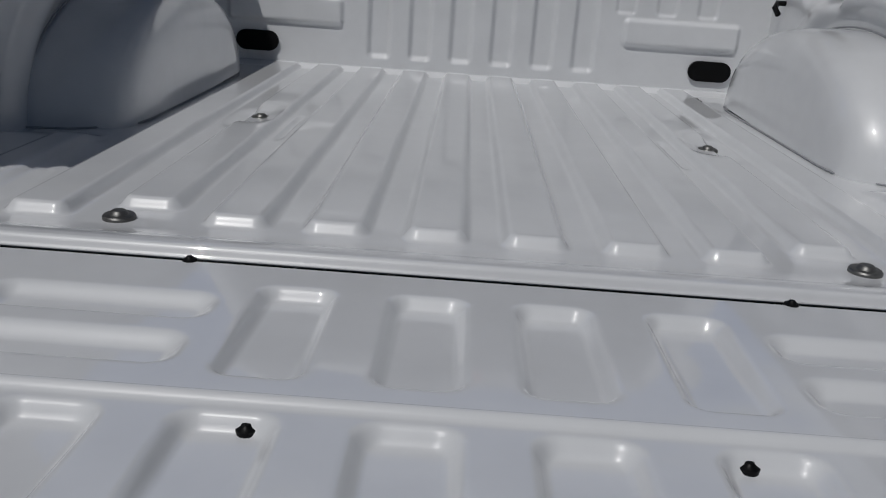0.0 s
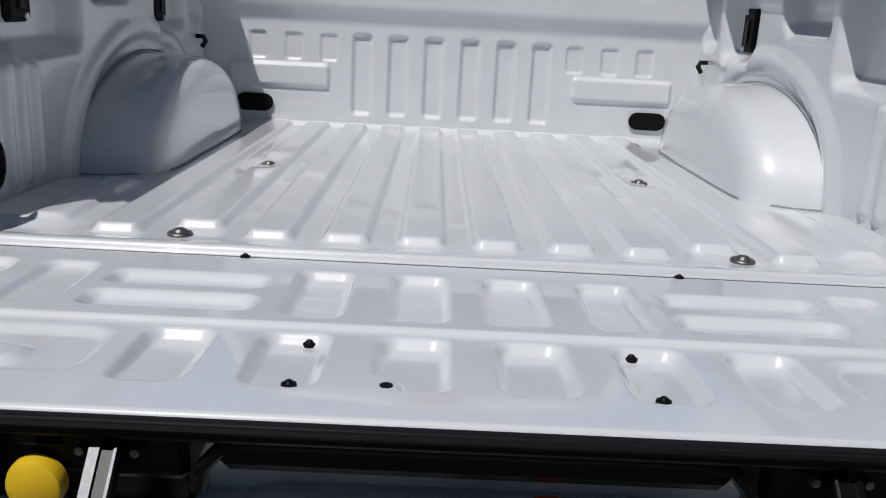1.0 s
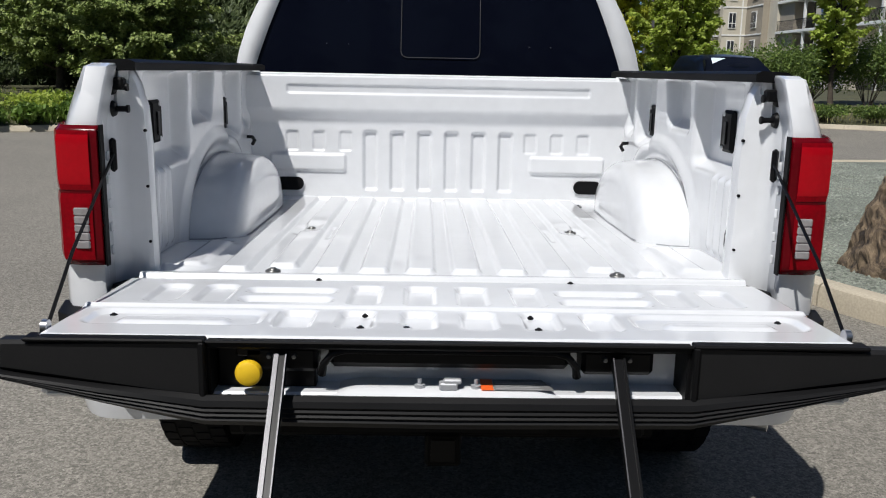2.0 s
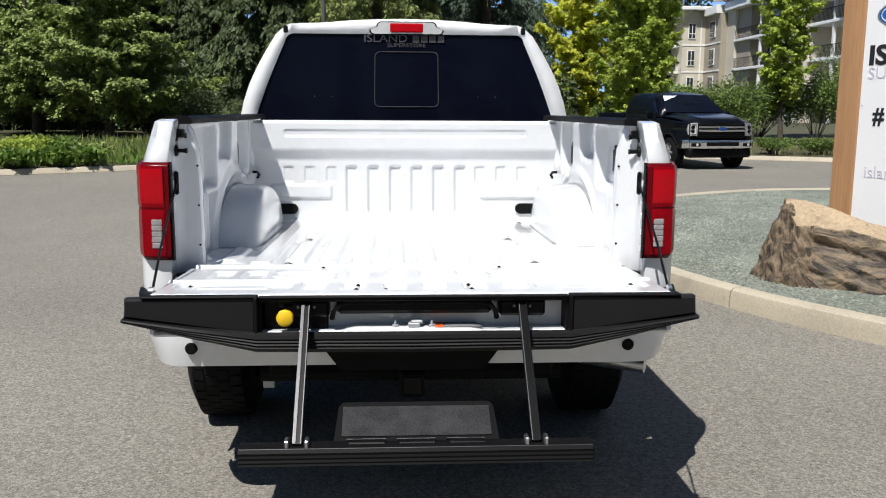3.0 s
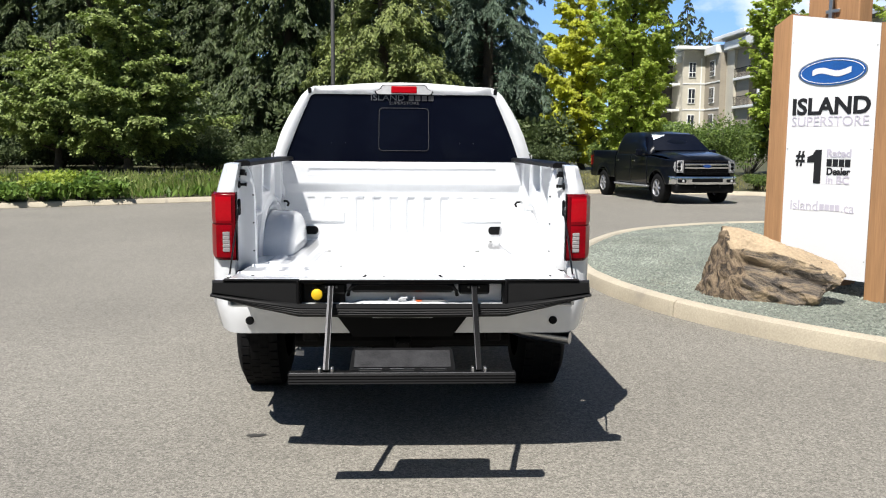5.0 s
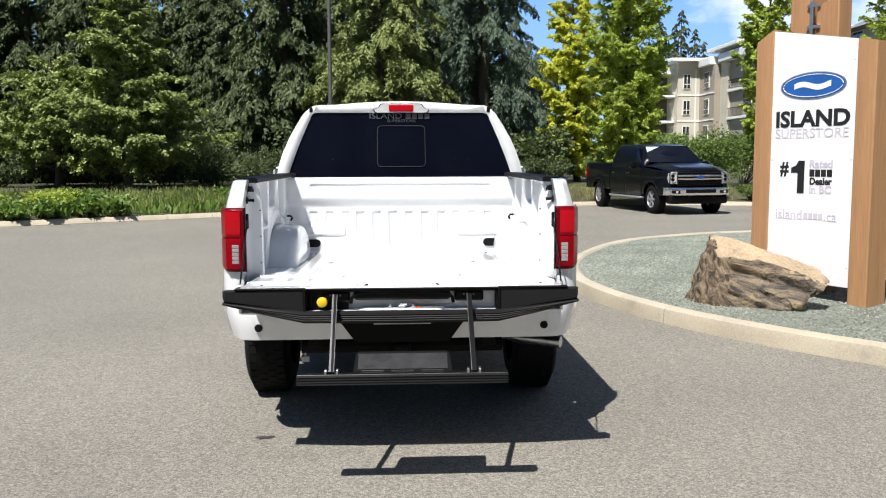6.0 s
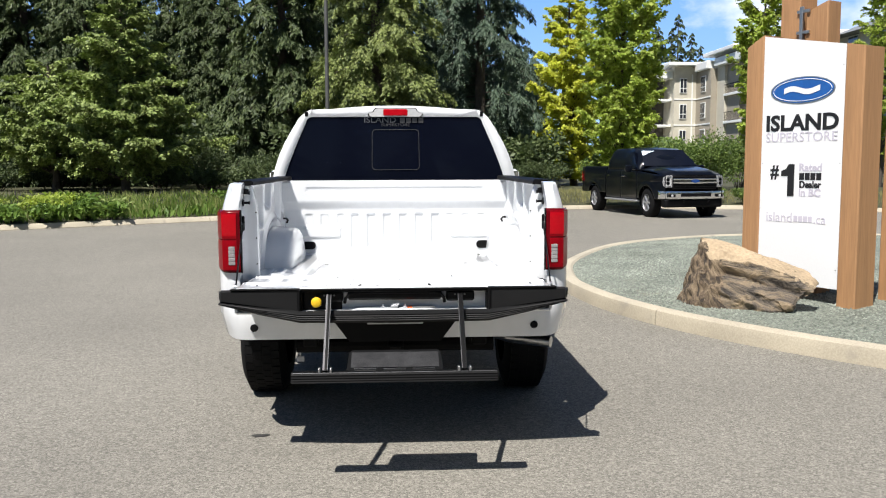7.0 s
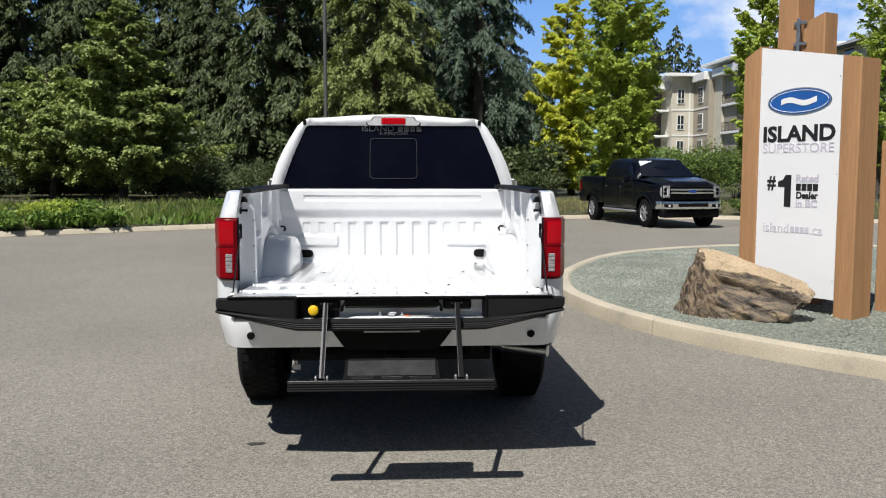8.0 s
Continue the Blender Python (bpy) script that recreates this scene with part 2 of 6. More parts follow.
def words(text, size, m, material, parent, name, thick=0.0015, align="CENTER", bold=0.0, width=None):
    """Lettering in the built-in font as a thin mesh."""
    cu = bpy.data.curves.new(name, "FONT")
    cu.body, cu.size, cu.align_x, cu.align_y = text, size, align, "CENTER"
    cu.extrude, cu.offset, cu.resolution_u = thick, bold, 3
    tmp = new("tmp", cu)
    me = bpy.data.meshes.new_from_object(tmp.evaluated_get(bpy.context.evaluated_depsgraph_get()))
    bpy.data.objects.remove(tmp)
    bpy.data.curves.remove(cu)
    me.name = name
    if width:
        xs = [v.co.x for v in me.vertices]
        k = width / (max(xs) - min(xs))
        for v in me.vertices:
            v.co.x *= k
    # one mesh for each letter
    bm = bmesh.new()
    bm.from_mesh(me)
    bpy.data.meshes.remove(me)
    bmesh.ops.remove_doubles(bm, verts=bm.verts[:], dist=1e-5)
    seen, groups = set(), []
    for v in bm.verts:
        if v in seen:
            continue
        stack, isle = [v], []
        seen.add(v)
        while stack:
            u = stack.pop()
            isle.append(u)
            for e in u.link_edges:
                w = e.other_vert(u)
                if w not in seen:
                    seen.add(w)
                    stack.append(w)
        lo, hi = min(u.co.x for u in isle), max(u.co.x for u in isle)
        for gr in groups:
            if lo < gr[1] - 0.2 * (hi - lo) and hi > gr[0] + 0.2 * (hi - lo):
                gr[2] += isle
                gr[0], gr[1] = min(lo, gr[0]), max(hi, gr[1])
                break
        else:
            groups.append([lo, hi, isle])
    for lo, hi, isle in groups:
        num = {u: k for k, u in enumerate(isle)}
        faces = [[num[u] for u in f.verts] for f in bm.faces if f.verts[0] in num]
        lm = bpy.data.meshes.new(name)
        lm.from_pydata([u.co[:] for u in isle], [], faces)
        lm.materials.append(material)
        ob = new(name, lm)
        ob.parent = parent
        ob.matrix_local = m
    bm.free()


def curve_points(ctrl, step=0.5, closed=False):
    """A smooth line through a few control points, at even steps."""
    c = [np.array(p, float) for p in ctrl]
    n = len(c)
    out = []
    for i in range(n if closed else n - 1):
        p0, p1, p2, p3 = (c[(i + k) % n] if closed else c[min(max(i + k, 0), n - 1)] for k in (-1, 0, 1, 2))
        m = max(2, int(np.linalg.norm(p2 - p1) / step))
        for t in np.arange(m) / m:
            out.append(0.5 * (2 * p1 + (p2 - p0) * t + (2 * p0 - 5 * p1 + 4 * p2 - p3) * t ** 2 + (3 * p1 - p0 - 3 * p2 + p3) * t ** 3))
    if not closed:
        out.append(c[-1])
    return np.array(out)


def steps(*segments):
    """Joined even steps: (from, to, count) each."""
    return np.unique(np.round(np.concatenate([np.linspace(a, b, n) for a, b, n in segments]), 5))

# ---- ground, kerbs and beds ----
ASPHALT = mat("asphalt", (0.200, 0.187, 0.162), 0.9, var=0.10, scale=0.42, fine=90.0, bump=0.35, dist=0.003, spec=0.2)
def speckle(m, sizes, low, high):
    """Stones of uneven tone: cells of each size multiply the base colour."""
    n, l, b = nodes_of(m)
    tc = n.new("ShaderNodeTexCoord")
    for k, size in enumerate(sizes):
        cell, sep, tone, mul = n.new("ShaderNodeTexVoronoi"), n.new("ShaderNodeSeparateColor"), n.new("ShaderNodeMapRange"), n.new("ShaderNodeMix")
        cell.inputs["Scale"].default_value = size
        tone.inputs["To Min"].default_value, tone.inputs["To Max"].default_value = low, high
        mul.data_type, mul.blend_type = "RGBA", "MULTIPLY"
        mul.inputs["Factor"].default_value = 1.0
        l.new(tc.outputs["Object"], cell.inputs["Vector"]), l.new(cell.outputs["Color"], sep.inputs["Color"])
        l.new(sep.outputs["Red" if k else "Green"], tone.inputs["Value"])
        l.new(b.inputs["Base Color"].links[0].from_socket, mul.inputs["A"]), l.new(tone.outputs["Result"], mul.inputs["B"])
        l.new(mul.outputs["Result"], b.inputs["Base Color"])


speckle(ASPHALT, (190.0, 84.0), 0.70, 1.30)
CONCRETE = mat("kerb_concrete", (0.405, 0.357, 0.275), 0.85, var=0.12, scale=1.5, fine=70.0, bump=0.3, dist=0.003, stain=(0.30, 0.27, 0.22))
GRAVEL = mat("green_grey_gravel", (0.168, 0.184, 0.152), 0.9, var=0.20, scale=1.3, fine=45.0, bump=1.0, dist=0.014, stain=(0.20, 0.20, 0.155), stain_at=0.60)
speckle(GRAVEL, (45.0, 95.0), 0.70, 1.30)
DRYGRASS = mat("dry_lawn", (0.062, 0.062, 0.028), 0.95, var=0.25, scale=0.3, fine=9.0, bump=0.6, dist=0.05, stain=(0.035, 0.05, 0.016))

g = Geo().add([(-400, -300, 0), (400, -300, 0), (400, 500, 0), (-400, 500, 0)], [(0, 1, 2, 3)])
ground = tagged(part("ground", g, ASPHALT, shade=0), "grey sunlit asphalt with pale stone specks", "ground", kind="structure")

# oil spots and a flattened leaf on the asphalt
SPOT = mat("oil_stain", (0.035, 0.033, 0.03), 0.8, var=0.2)
rs = random.Random(5)
for cx, cy, r in ((-0.76, 0.0, 0.05), (-3.9, 0.6, 0.025), (1.9, -1.7, 0.022), (-1.7, -1.2, 0.018)):
    ring = [(cx + r * (1 + 0.35 * rs.uniform(-1, 1)) * math.cos(a), cy + 0.55 * r * (1 + 0.35 * rs.uniform(-1, 1)) * math.sin(a), 0.004) for a in np.linspace(0, 6.0, 14)]
    tagged(part("oil_stain", Geo().add(ring, [tuple(range(14))]), SPOT, shade=0), "small dark stain on the asphalt", "stain", group="stains", kind="structure")


def kerb_run(name, pts, seg, w, h, label, joints=0.006, slope=0.012):
    """A kerb of cast lengths along a line; the bed lies to the left of its way."""
    base = tagged(thing(name, label, "kerb"), kind="structure")
    d = np.r_[0, np.cumsum(np.linalg.norm(np.diff(pts, axis=0), axis=1))]
    prof = [(0, -0.05), (0.0, h - 0.045 - slope), (slope, h - 0.015), (slope + 0.028, h), (w - 0.03, h), (w, h - 0.02), (w, -0.05)]
    s = 0.0
    while s < d[-1] - 0.2:
        e = min(s + seg, d[-1])
        ss = np.linspace(s + joints, e - joints, max(4, int((e - s) / 0.3)))
        rings = []
        for q in ss:
            p = np.array([np.interp(q, d, pts[:, k]) for k in (0, 1)])
            a, b2 = (np.array([np.interp(q + k2, d, pts[:, k]) for k in (0, 1)]) for k2 in (-0.15, 0.15))
            t = (b2 - a) / np.linalg.norm(b2 - a)
            nrm = np.array([-t[1], t[0]])
            rings.append([(*(p + nrm * o), z) for o, z in prof])
        part("kerb_stone", Geo().loft(rings), CONCRETE, base, shade=30)
        s = e
    return base


ISLAND = [(3.53, 1.35), (2.98, 2.06), (2.53, 2.84), (2.23, 3.63), (2.05, 4.5), (2.02, 5.6), (2.42, 7.4), (3.6, 9.65), (5.0, 10.8), (6.6, 11.45),
          (9.0, 11.3), (11.3, 9.6), (12.2, 6.5), (11.2, 3.0), (8.6, 0.4), (5.8, -0.2), (4.4, 0.45)]
island_line = curve_points(ISLAND, 0.25, closed=True)[::-1]
island_line = np.vstack([island_line, island_line[:1]])
# run with the bed on the left hand
area = 0.5 * np.sum(island_line[:-1, 0] * island_line[1:, 1] - island_line[1:, 0] * island_line[:-1, 1])
if area < 0:
    island_line = island_line[::-1]
start_ = int(np.argmin(np.hypot(island_line[:-1, 0] - 2.46, island_line[:-1, 1] - 3.0)))
kerb_line = np.vstack([np.roll(island_line[:-1], -start_, axis=0), island_line[start_:start_ + 1]])
kerb_run("kerb_island", kerb_line, 3.6, 0.17, 0.15, "pale concrete kerb round a gravel island")
mid = island_line[:-1].mean(axis=0)
rings = []
for k, z in ((0.0, 0.24), (0.35, 0.22), (0.7, 0.17), (0.9, 0.14), (0.992, 0.125)):
    rings.append([(*(mid + (p - mid) * max(k, 0.001) * 0.985), z + 0.015 * noise.noise((p[0] * k, p[1] * k, 3.1)) * (k < 0.95)) for p in island_line[:-1]])
island_bed = tagged(part("gravel_bed", Geo().loft(rings, caps=True), GRAVEL), "green-grey gravel bed within the kerb", "gravel", kind="structure")

FAR = [(-45, -2), (-28, 6.5), (-15, 12.3), (-9.2, 15.55), (-4.9, 18.4), (0, 21.4), (5, 22.9), (8.5, 23.3), (12.0, 21.9), (18, 18.0), (26, 12.0), (45, 2)]
far_line = curve_points(FAR, 0.5)
kerb_run("kerb_far", far_line, 3.0, 0.16, 0.13, "pale concrete kerb along the planting strip", slope=0.07)
# planting strip behind the far kerb, rising a little to the trees
rows_ = []
for off, z in ((0.15, 0.11), (1.2, 0.16), (3.5, 0.30), (7.0, 0.42), (14, 0.45), (30, 0.5), (80, 0.5), (250, 0.5)):
    row = []
    for i, p in enumerate(far_line):
        a, b2 = far_line[max(i - 1, 0)], far_line[min(i + 1, len(far_line) - 1)]
        t = (b2 - a) / np.linalg.norm(b2 - a)
        nrm = np.array([-t[1], t[0]])
        q = p + nrm * min(off, 8) + np.array([p[0] * 0.012, 1.0]) * max(off - 8, 0)
        row.append((q[0], q[1], z + 0.05 * noise.noise((q[0] * 0.4, q[1] * 0.4, 0.0))))
    rows_.append(row)
far_bed = tagged(part("lawn", Geo().grid(np.array(rows_)), DRYGRASS), "dry grass and soil behind the kerb", "lawn", kind="structure")

# ---- the white pickup ----
ZF = lambda y: 0.866 - 0.021 * (y - 0.19)       # bed floor
ZT = lambda y: 0.889 - 0.034 * y              # lowered tailgate, inner side

AXLE_R, AXLE_F, TYRE_R = 1.065, 4.78, 0.407


def wheel(parent, x, y, silver):
    """A tyre with rim, five double spokes and a hub; x is the outer face."""
    s = 1 if x > 0 else -1
    w = 0.285
    prof = [(0.235, 0.0), (0.29, -0.004), (0.345, 0.004), (0.378, 0.022), (0.397, 0.045), (TYRE_R, 0.075), (TYRE_R, w - 0.075), (0.397, w - 0.045), (0.378, w - 0.022), (0.30, w), (0.235, w - 0.01)]
    at = (x, y, TYRE_R - 0.004)
    tg = Geo().lathe([(r, -s * h) for r, h in prof], at, "x", 48, caps=False)
    # tread blocks
    for k in range(44):
        a = 2 * math.pi * k / 44
        for row, o in ((0.062, 0), (0.118, 0.07), (0.172, 0), (0.226, 0.07)):
            a2 = a + o
            c, sn = math.cos(a2), math.sin(a2)
            pts = []
            for da in (-0.058, 0.058):
                for dr in (-0.01, 0.0035):
                    for dx in (-0.024, 0.024):
                        r = TYRE_R + dr
                        pts.append((x - s * (row + dx), y + r * math.cos(a2 + da), at[2] + r * math.sin(a2 + da)))
            tg.add(pts, [(0, 1, 3, 2), (4, 6, 7, 5), (0, 4, 5, 1), (2, 3, 7, 6), (0, 2, 6, 4), (1, 5, 7, 3)])
    tyre = part("tyre", tg, RUBBER, parent)
    rim = Geo().lathe([(0.236, -s * 0.005), (0.228, -s * 0.02), (0.215, -s * 0.03), (0.212, -s * 0.2)], at, "x", 36, caps=False)
    for k in range(6):
        a = 2 * math.pi * k / 6
        for da in (-0.14, 0.14):
            p = [(x - s * 0.03, y + r * math.cos(a + da * (0.4 + r)), at[2] + r * math.sin(a + da * (0.4 + r))) for r in (0.05, 0.13, 0.225)]
            rim.tube(p, [0.026, 0.02, 0.017], 6)
    rim.lathe([(0.0, -s * 0.012), (0.055, -s * 0.014), (0.07, -s * 0.03), (0.07, -s * 0.1), (0.0, -s * 0.12)], at, "x", 20)
    part("rim", rim, silver, tyre, "silver alloy spokes")
    part("brake_disc", Geo().lathe([(0.0, -s * 0.15), (0.19, -s * 0.15), (0.19, -s * 0.17), (0, -s * 0.17)], at, "x", 24), UNDER, tyre)
    return tyre


def side_sheet(y0, y1, ztop, zlow, xof, nu=60, nv=22):
    """A body side: columns along y from the lower edge to the upper one; xof(y, z) gives the half width."""
    ys = np.linspace(y0, y1, nu)
    P = np.zeros((nu, nv, 3))
    for i, y in enumerate(ys):
        lo, hi = zlow(y), ztop(y)
        for j, z in enumerate(np.linspace(lo, hi, nv)):
            P[i, j] = (xof(y, z), y, z)
    return Geo().grid(P)


def arch(y, yc, sill, r=0.485, zc=0.40):
    d = abs(y - yc)
    return max(sill, zc + math.sqrt(r * r - d * d)) if d < r else sill


def body_x(y, z):
    """Half width of the lower body: widest at the shoulder, drawn in below, with flared arches."""
    x = 0.988 - 0.16 * max(0, 0.75 - z) ** 1.4 - 0.50 * max(0, z - 1.12) ** 1.6
    for yc in (AXLE_R, AXLE_F):
        d = math.hypot(y - yc, z - 0.40)
        x += 0.022 * float(smooth(1 - abs(d - 0.5) / 0.16))
    x += -0.008 * float(smooth(1 - abs(z - 0.98) / 0.04))
    x -= 0.22 * max(0, (y - 5.0) / 0.75) ** 2.2
    return x


def cab_ring(y, zr, wr, wb, zb=1.30, n=7):
    """Half outline of the greenhouse at y: from the belt up over the roof edge to the middle."""
    pts = [(wb, y, zb)]
    for k in range(1, n):
        t = k / (n - 1)
        pts.append((wb + (wr - wb) * t ** 1.1 + 0.038 * math.sin(math.pi * t), y, zb + (zr - 0.075 - zb) * t))
    for a in (25, 50, 72):
        pts.append((wr - 0.10 * (1 - math.cos(radians(a))) - 0.02, y, zr - 0.075 + 0.066 * math.sin(radians(a))))
    for t in (0.75, 0.5, 0.25, 0):
        pts.append(((wr - 0.10) * t, y, zr + 0.019 - 0.045 * t * t))
    return pts


def rounded(x0, x1, z0, z1, wtop, r, n=5):
    """Outline of a rounded trapezoid: half width x1 below and wtop above, as points (x, z) from lower right, counter-clockwise."""
    out = []
    for (cx, cz, a0) in ((x1 - r, z0 + r, -90), (wtop - r, z1 - r, 0), (-wtop + r, z1 - r, 90), (-x1 + r, z0 + r, 180)):
        for k in range(n + 1):
            a = radians(a0 + 90 * k / n)
            out.append((cx + r * math.cos(a), cz + r * math.sin(a)))
    return out


def filled(poly, arcs=4, n=10):
    """The same outline with points added along the straight runs between its corner arcs."""
    out, size = [], len(poly) // arcs
    for k in range(arcs):
        out += poly[k * size:(k + 1) * size]
        (x0, z0), (x1, z1) = poly[(k + 1) * size - 1], poly[((k + 1) * size) % len(poly)]
        out += [(x0 + (x1 - x0) * t / n, z0 + (z1 - z0) * t / n) for t in range(1, n)]
    return out


def truck_shell(truck, paint, silver, decal):
    """Cab, nose, outer sides, wheels and glass: what both pickups share."""
    sill = 0.52
    # bed outer sides
    for s in (1, -1):
        sheet = side_sheet(0.20, 1.93, lambda y: 1.395, lambda y: arch(y, AXLE_R, 0.60), body_x, 90, 24)
        if s < 0:
            sheet.flip_x()
        part("bed_side", sheet, paint, truck, thick=0.004)
        # front fender, then two doors
        sheet = side_sheet(4.16, 5.62, lambda y: 1.275 - 0.075 * max(0, y - 4.2), lambda y: arch(y, AXLE_F, sill), body_x, 70, 22)
        if s < 0:
            sheet.flip_x()
        part("fender", sheet, paint, truck, thick=0.004)
        for y0, y1 in ((1.985, 3.06), (3.07, 4.15)):
            sheet = side_sheet(y0, y1, lambda y: 1.305 - 0.06 * max(0, y - 3.4), lambda y: sill - 0.04, lambda y, z: body_x(y, z) + 0.004, 24, 20)
            if s < 0:
                sheet.flip_x()
            door = part("door", sheet, paint, truck, thick=0.004)
            part("door_handle", Geo().box((s * 0.985, y0 + 0.09, 1.10), (s * 1.02, y0 + 0.29, 1.135), 0.012), CHROME if decal else paint, door)
            x0 = 0.948 * s
            wtop = 0.745 * s
            za, zb2 = 1.32, 1.80
            f0, f1 = (y0 + 0.08, y1 - 0.05)
            top1 = f1 - (0.45 if y0 > 3 else 0.02)
            q = [(x0, f0, za), (x0, f1, za), (wtop, top1, zb2), (wtop, f0 + 0.03, zb2)]
            q2 = [(p[0] + s * 0.006, p[1], p[2]) for p in q]
            part("side_window", Geo().add(q + q2, [(0, 1, 2, 3), (4, 5, 6, 7), (0, 1, 5, 4), (1, 2, 6, 5), (2, 3, 7, 6), (3, 0, 4, 7)]), GLASS, door, "dark tinted glass", shade=0)
        mir = part("side_mirror", Geo().box((s * 1.04, 3.86, 1.25), (s * 1.24, 3.98, 1.45), 0.035), paint, truck)
        part("mirror_arm", Geo().box((s * 0.93, 3.90, 1.27), (s * 1.06, 3.95, 1.31), 0.01), PLASTIC, mir)
        part("mirror_glass", Geo().box((s * 1.055, 3.852, 1.265), (s * 1.225, 3.862, 1.435), 0.003), CHROME, mir)
        part("running_board", Geo().box((s * 0.90, 1.95, 0.40), (s * 1.02, 4.2, 0.455), 0.02), silver, truck)
        part("sill", Geo().box((s * 0.80, 1.8, 0.42), (s * 0.93, 4.3, 0.56), 0.02), UNDER, truck)
        wheel(truck, s * 0.99, AXLE_R, silver)
        wheel(truck, s * 0.985, AXLE_F, silver)
    # greenhouse
    st = [(2.045, 1.938, 0.735, 0.955), (2.12, 1.945, 0.735, 0.955), (2.5, 1.95, 0.735, 0.955), (3.1, 1.945, 0.735, 0.955), (3.4, 1.93, 0.735, 0.955), (3.62, 1.865, 0.725, 0.95), (3.95, 1.665, 0.77, 0.945), (4.25, 1.42, 0.84, 0.93)]
    rings = []
    for y, zr, wr, wb in st:
        h = cab_ring(y, zr, wr, wb)
        if y == 2.045:
            h = [(x, 2.037 - 0.05 * (1.92 - z), z) for x, _, z in h]
        rings.append(h + [(-x, y2, z) for x, y2, z in h[::-1][1:]])
    part("cab", Geo().loft(rings, closed=False, caps=False), paint, truck, thick=0.002)
    # windscreen, laid on the slope between roof and scuttle
    ws = [(-0.66, 3.645, 1.862), (0.66, 3.645, 1.862), (0.83, 4.28, 1.402), (-0.83, 4.28, 1.402)]
    ws = [(x, y + 0.008, z + 0.014) for x, y, z in ws]
    up = [(x, y + 0.006, z + 0.008) for x, y, z in ws]
    screen = part("windscreen", Geo().add(ws + up, [(0, 1, 2, 3), (4, 5, 6, 7), (0, 1, 5, 4), (1, 2, 6, 5), (2, 3, 7, 6), (3, 0, 4, 7)]), SCREEN, truck, "dark glass windscreen", shade=0)
    if decal:
        st2 = [(0.24, 3.685, 1.833), (0.655, 3.685, 1.833), (0.70, 3.89, 1.684)]
        part("sticker", Geo().add([(x, y + 0.018, z + 0.026) for x, y, z in st2], [(0, 1, 2)]), PAPER, screen, "pale blue and white price sticker", shade=0)
    # rear wall of the cab with its window
    outer = filled(rounded(-1, 0.97, 1.27, 1.940, 0.80, 0.09, 8))
    inner = filled(rounded(-1, 0.838, 1.375, 1.872, 0.680, 0.045, 8))
    ring_ = cab_ring(2.045, 1.938, 0.735, 0.955)
    rim, over = ring_[:10], ring_[7:][::-1]
    half = lambda z: float(np.interp(z, [p[2] for p in rim], [p[0] for p in rim])) - 0.001
    crown = lambda x, z: min(z + 0.022, float(np.interp(abs(x), [p[0] for p in over], [p[2] for p in over])) - 0.001) if z > 1.9255 else z
    bowed = lambda x, z: x + math.copysign(0.014 * math.sin(math.pi * min(1, (z - 1.27) / 0.6)), x)
    rear = Geo()
    outer = [(math.copysign(min(abs(x), half(z)), x), z) for x, z in outer]
    oo = [(x, 2.045 - 0.05 * (1.92 - z), crown(x, z)) for x, z in outer]
    ii = [(bowed(x, z), 2.045 - 0.05 * (1.92 - z) + 0.006, z) for x, z in inner]
    n = len(oo)
    rear.add(oo + ii, [(i, (i + 1) % n, n + (i + 1) % n, n + i) for i in range(n)])
    part("cab_rear", rear, paint, truck, thick=0.015)
    pane = part("rear_window", Geo().loft([[(x * 1.004, y + 0.002, z) for x, y, z in ii], [(x, y - 0.004, z) for x, y, z in ii]]), GLASS, truck, "dark privacy glass rear window", shade=20)
    # hood and nose
    hood = []
    for y, z, w in ((4.18, 1.40, 0.93), (4.4, 1.405, 0.935), (4.8, 1.385, 0.93), (5.2, 1.345, 0.915), (5.45, 1.30, 0.895), (5.58, 1.255, 0.88), (5.645, 1.20, 0.87), (5.66, 1.165, 0.868)):
        hood.append([(w * k, y - 0.10 * k * k * (y > 5.2), z - 0.10 * abs(k) ** 4 + 0.022 * float(smooth(1 - abs(abs(k) - 0.62) / 0.14)) * (y < 5.6)) for k in np.linspace(-1, 1, 25)])
    part("hood", Geo().grid(np.array(hood)), paint, truck, thick=0.01)
    part("engine_bay", Geo().box((-0.80, 4.2, 0.5), (0.80, 5.52, 1.15), 0.03), UNDER, truck)
    part("floor_pan", Geo().box((-0.86, 1.9, 0.45), (0.86, 4.3, 0.62), 0.02), UNDER, truck)
    part("dark_interior", Geo().box((-0.84, 2.12, 0.62), (0.84, 4.1, 1.30), 0.02), UNDER, truck)
    for s in (1, -1):
        part("frame_rail", Geo().box((s * 0.40, -0.02, 0.52), (s * 0.50, 5.4, 0.66), 0.01), UNDER, truck)
    # grille
    gr = part("grille", Geo().box((-0.655, 5.58, 0.785), (0.655, 5.665, 1.165), 0.03), PLASTIC, truck)
    for z, hw, th, out in ((1.060, 0.64, 0.027, 0.030), (0.972, 0.64, 0.027, 0.030), (1.132, 0.63, 0.008, 0.010), (0.905, 0.63, 0.010, 0.010), (0.855, 0.62, 0.010, 0.010), (0.805, 0.60, 0.010, 0.010)):
        part("grille_bar", Geo().box((-hw, 5.66, z - th), (hw, 5.67 + out, z + th), 0.008), CHROME if th > 0.02 else SATIN, gr, "bright chrome bar" if th > 0.02 else "")
    for k in range(9):
        x = -0.56 + 0.14 * k
        part("grille_slat", Geo().box((x - 0.006, 5.66, 0.80), (x + 0.006, 5.672, 1.135), 0.002), SATIN, gr)
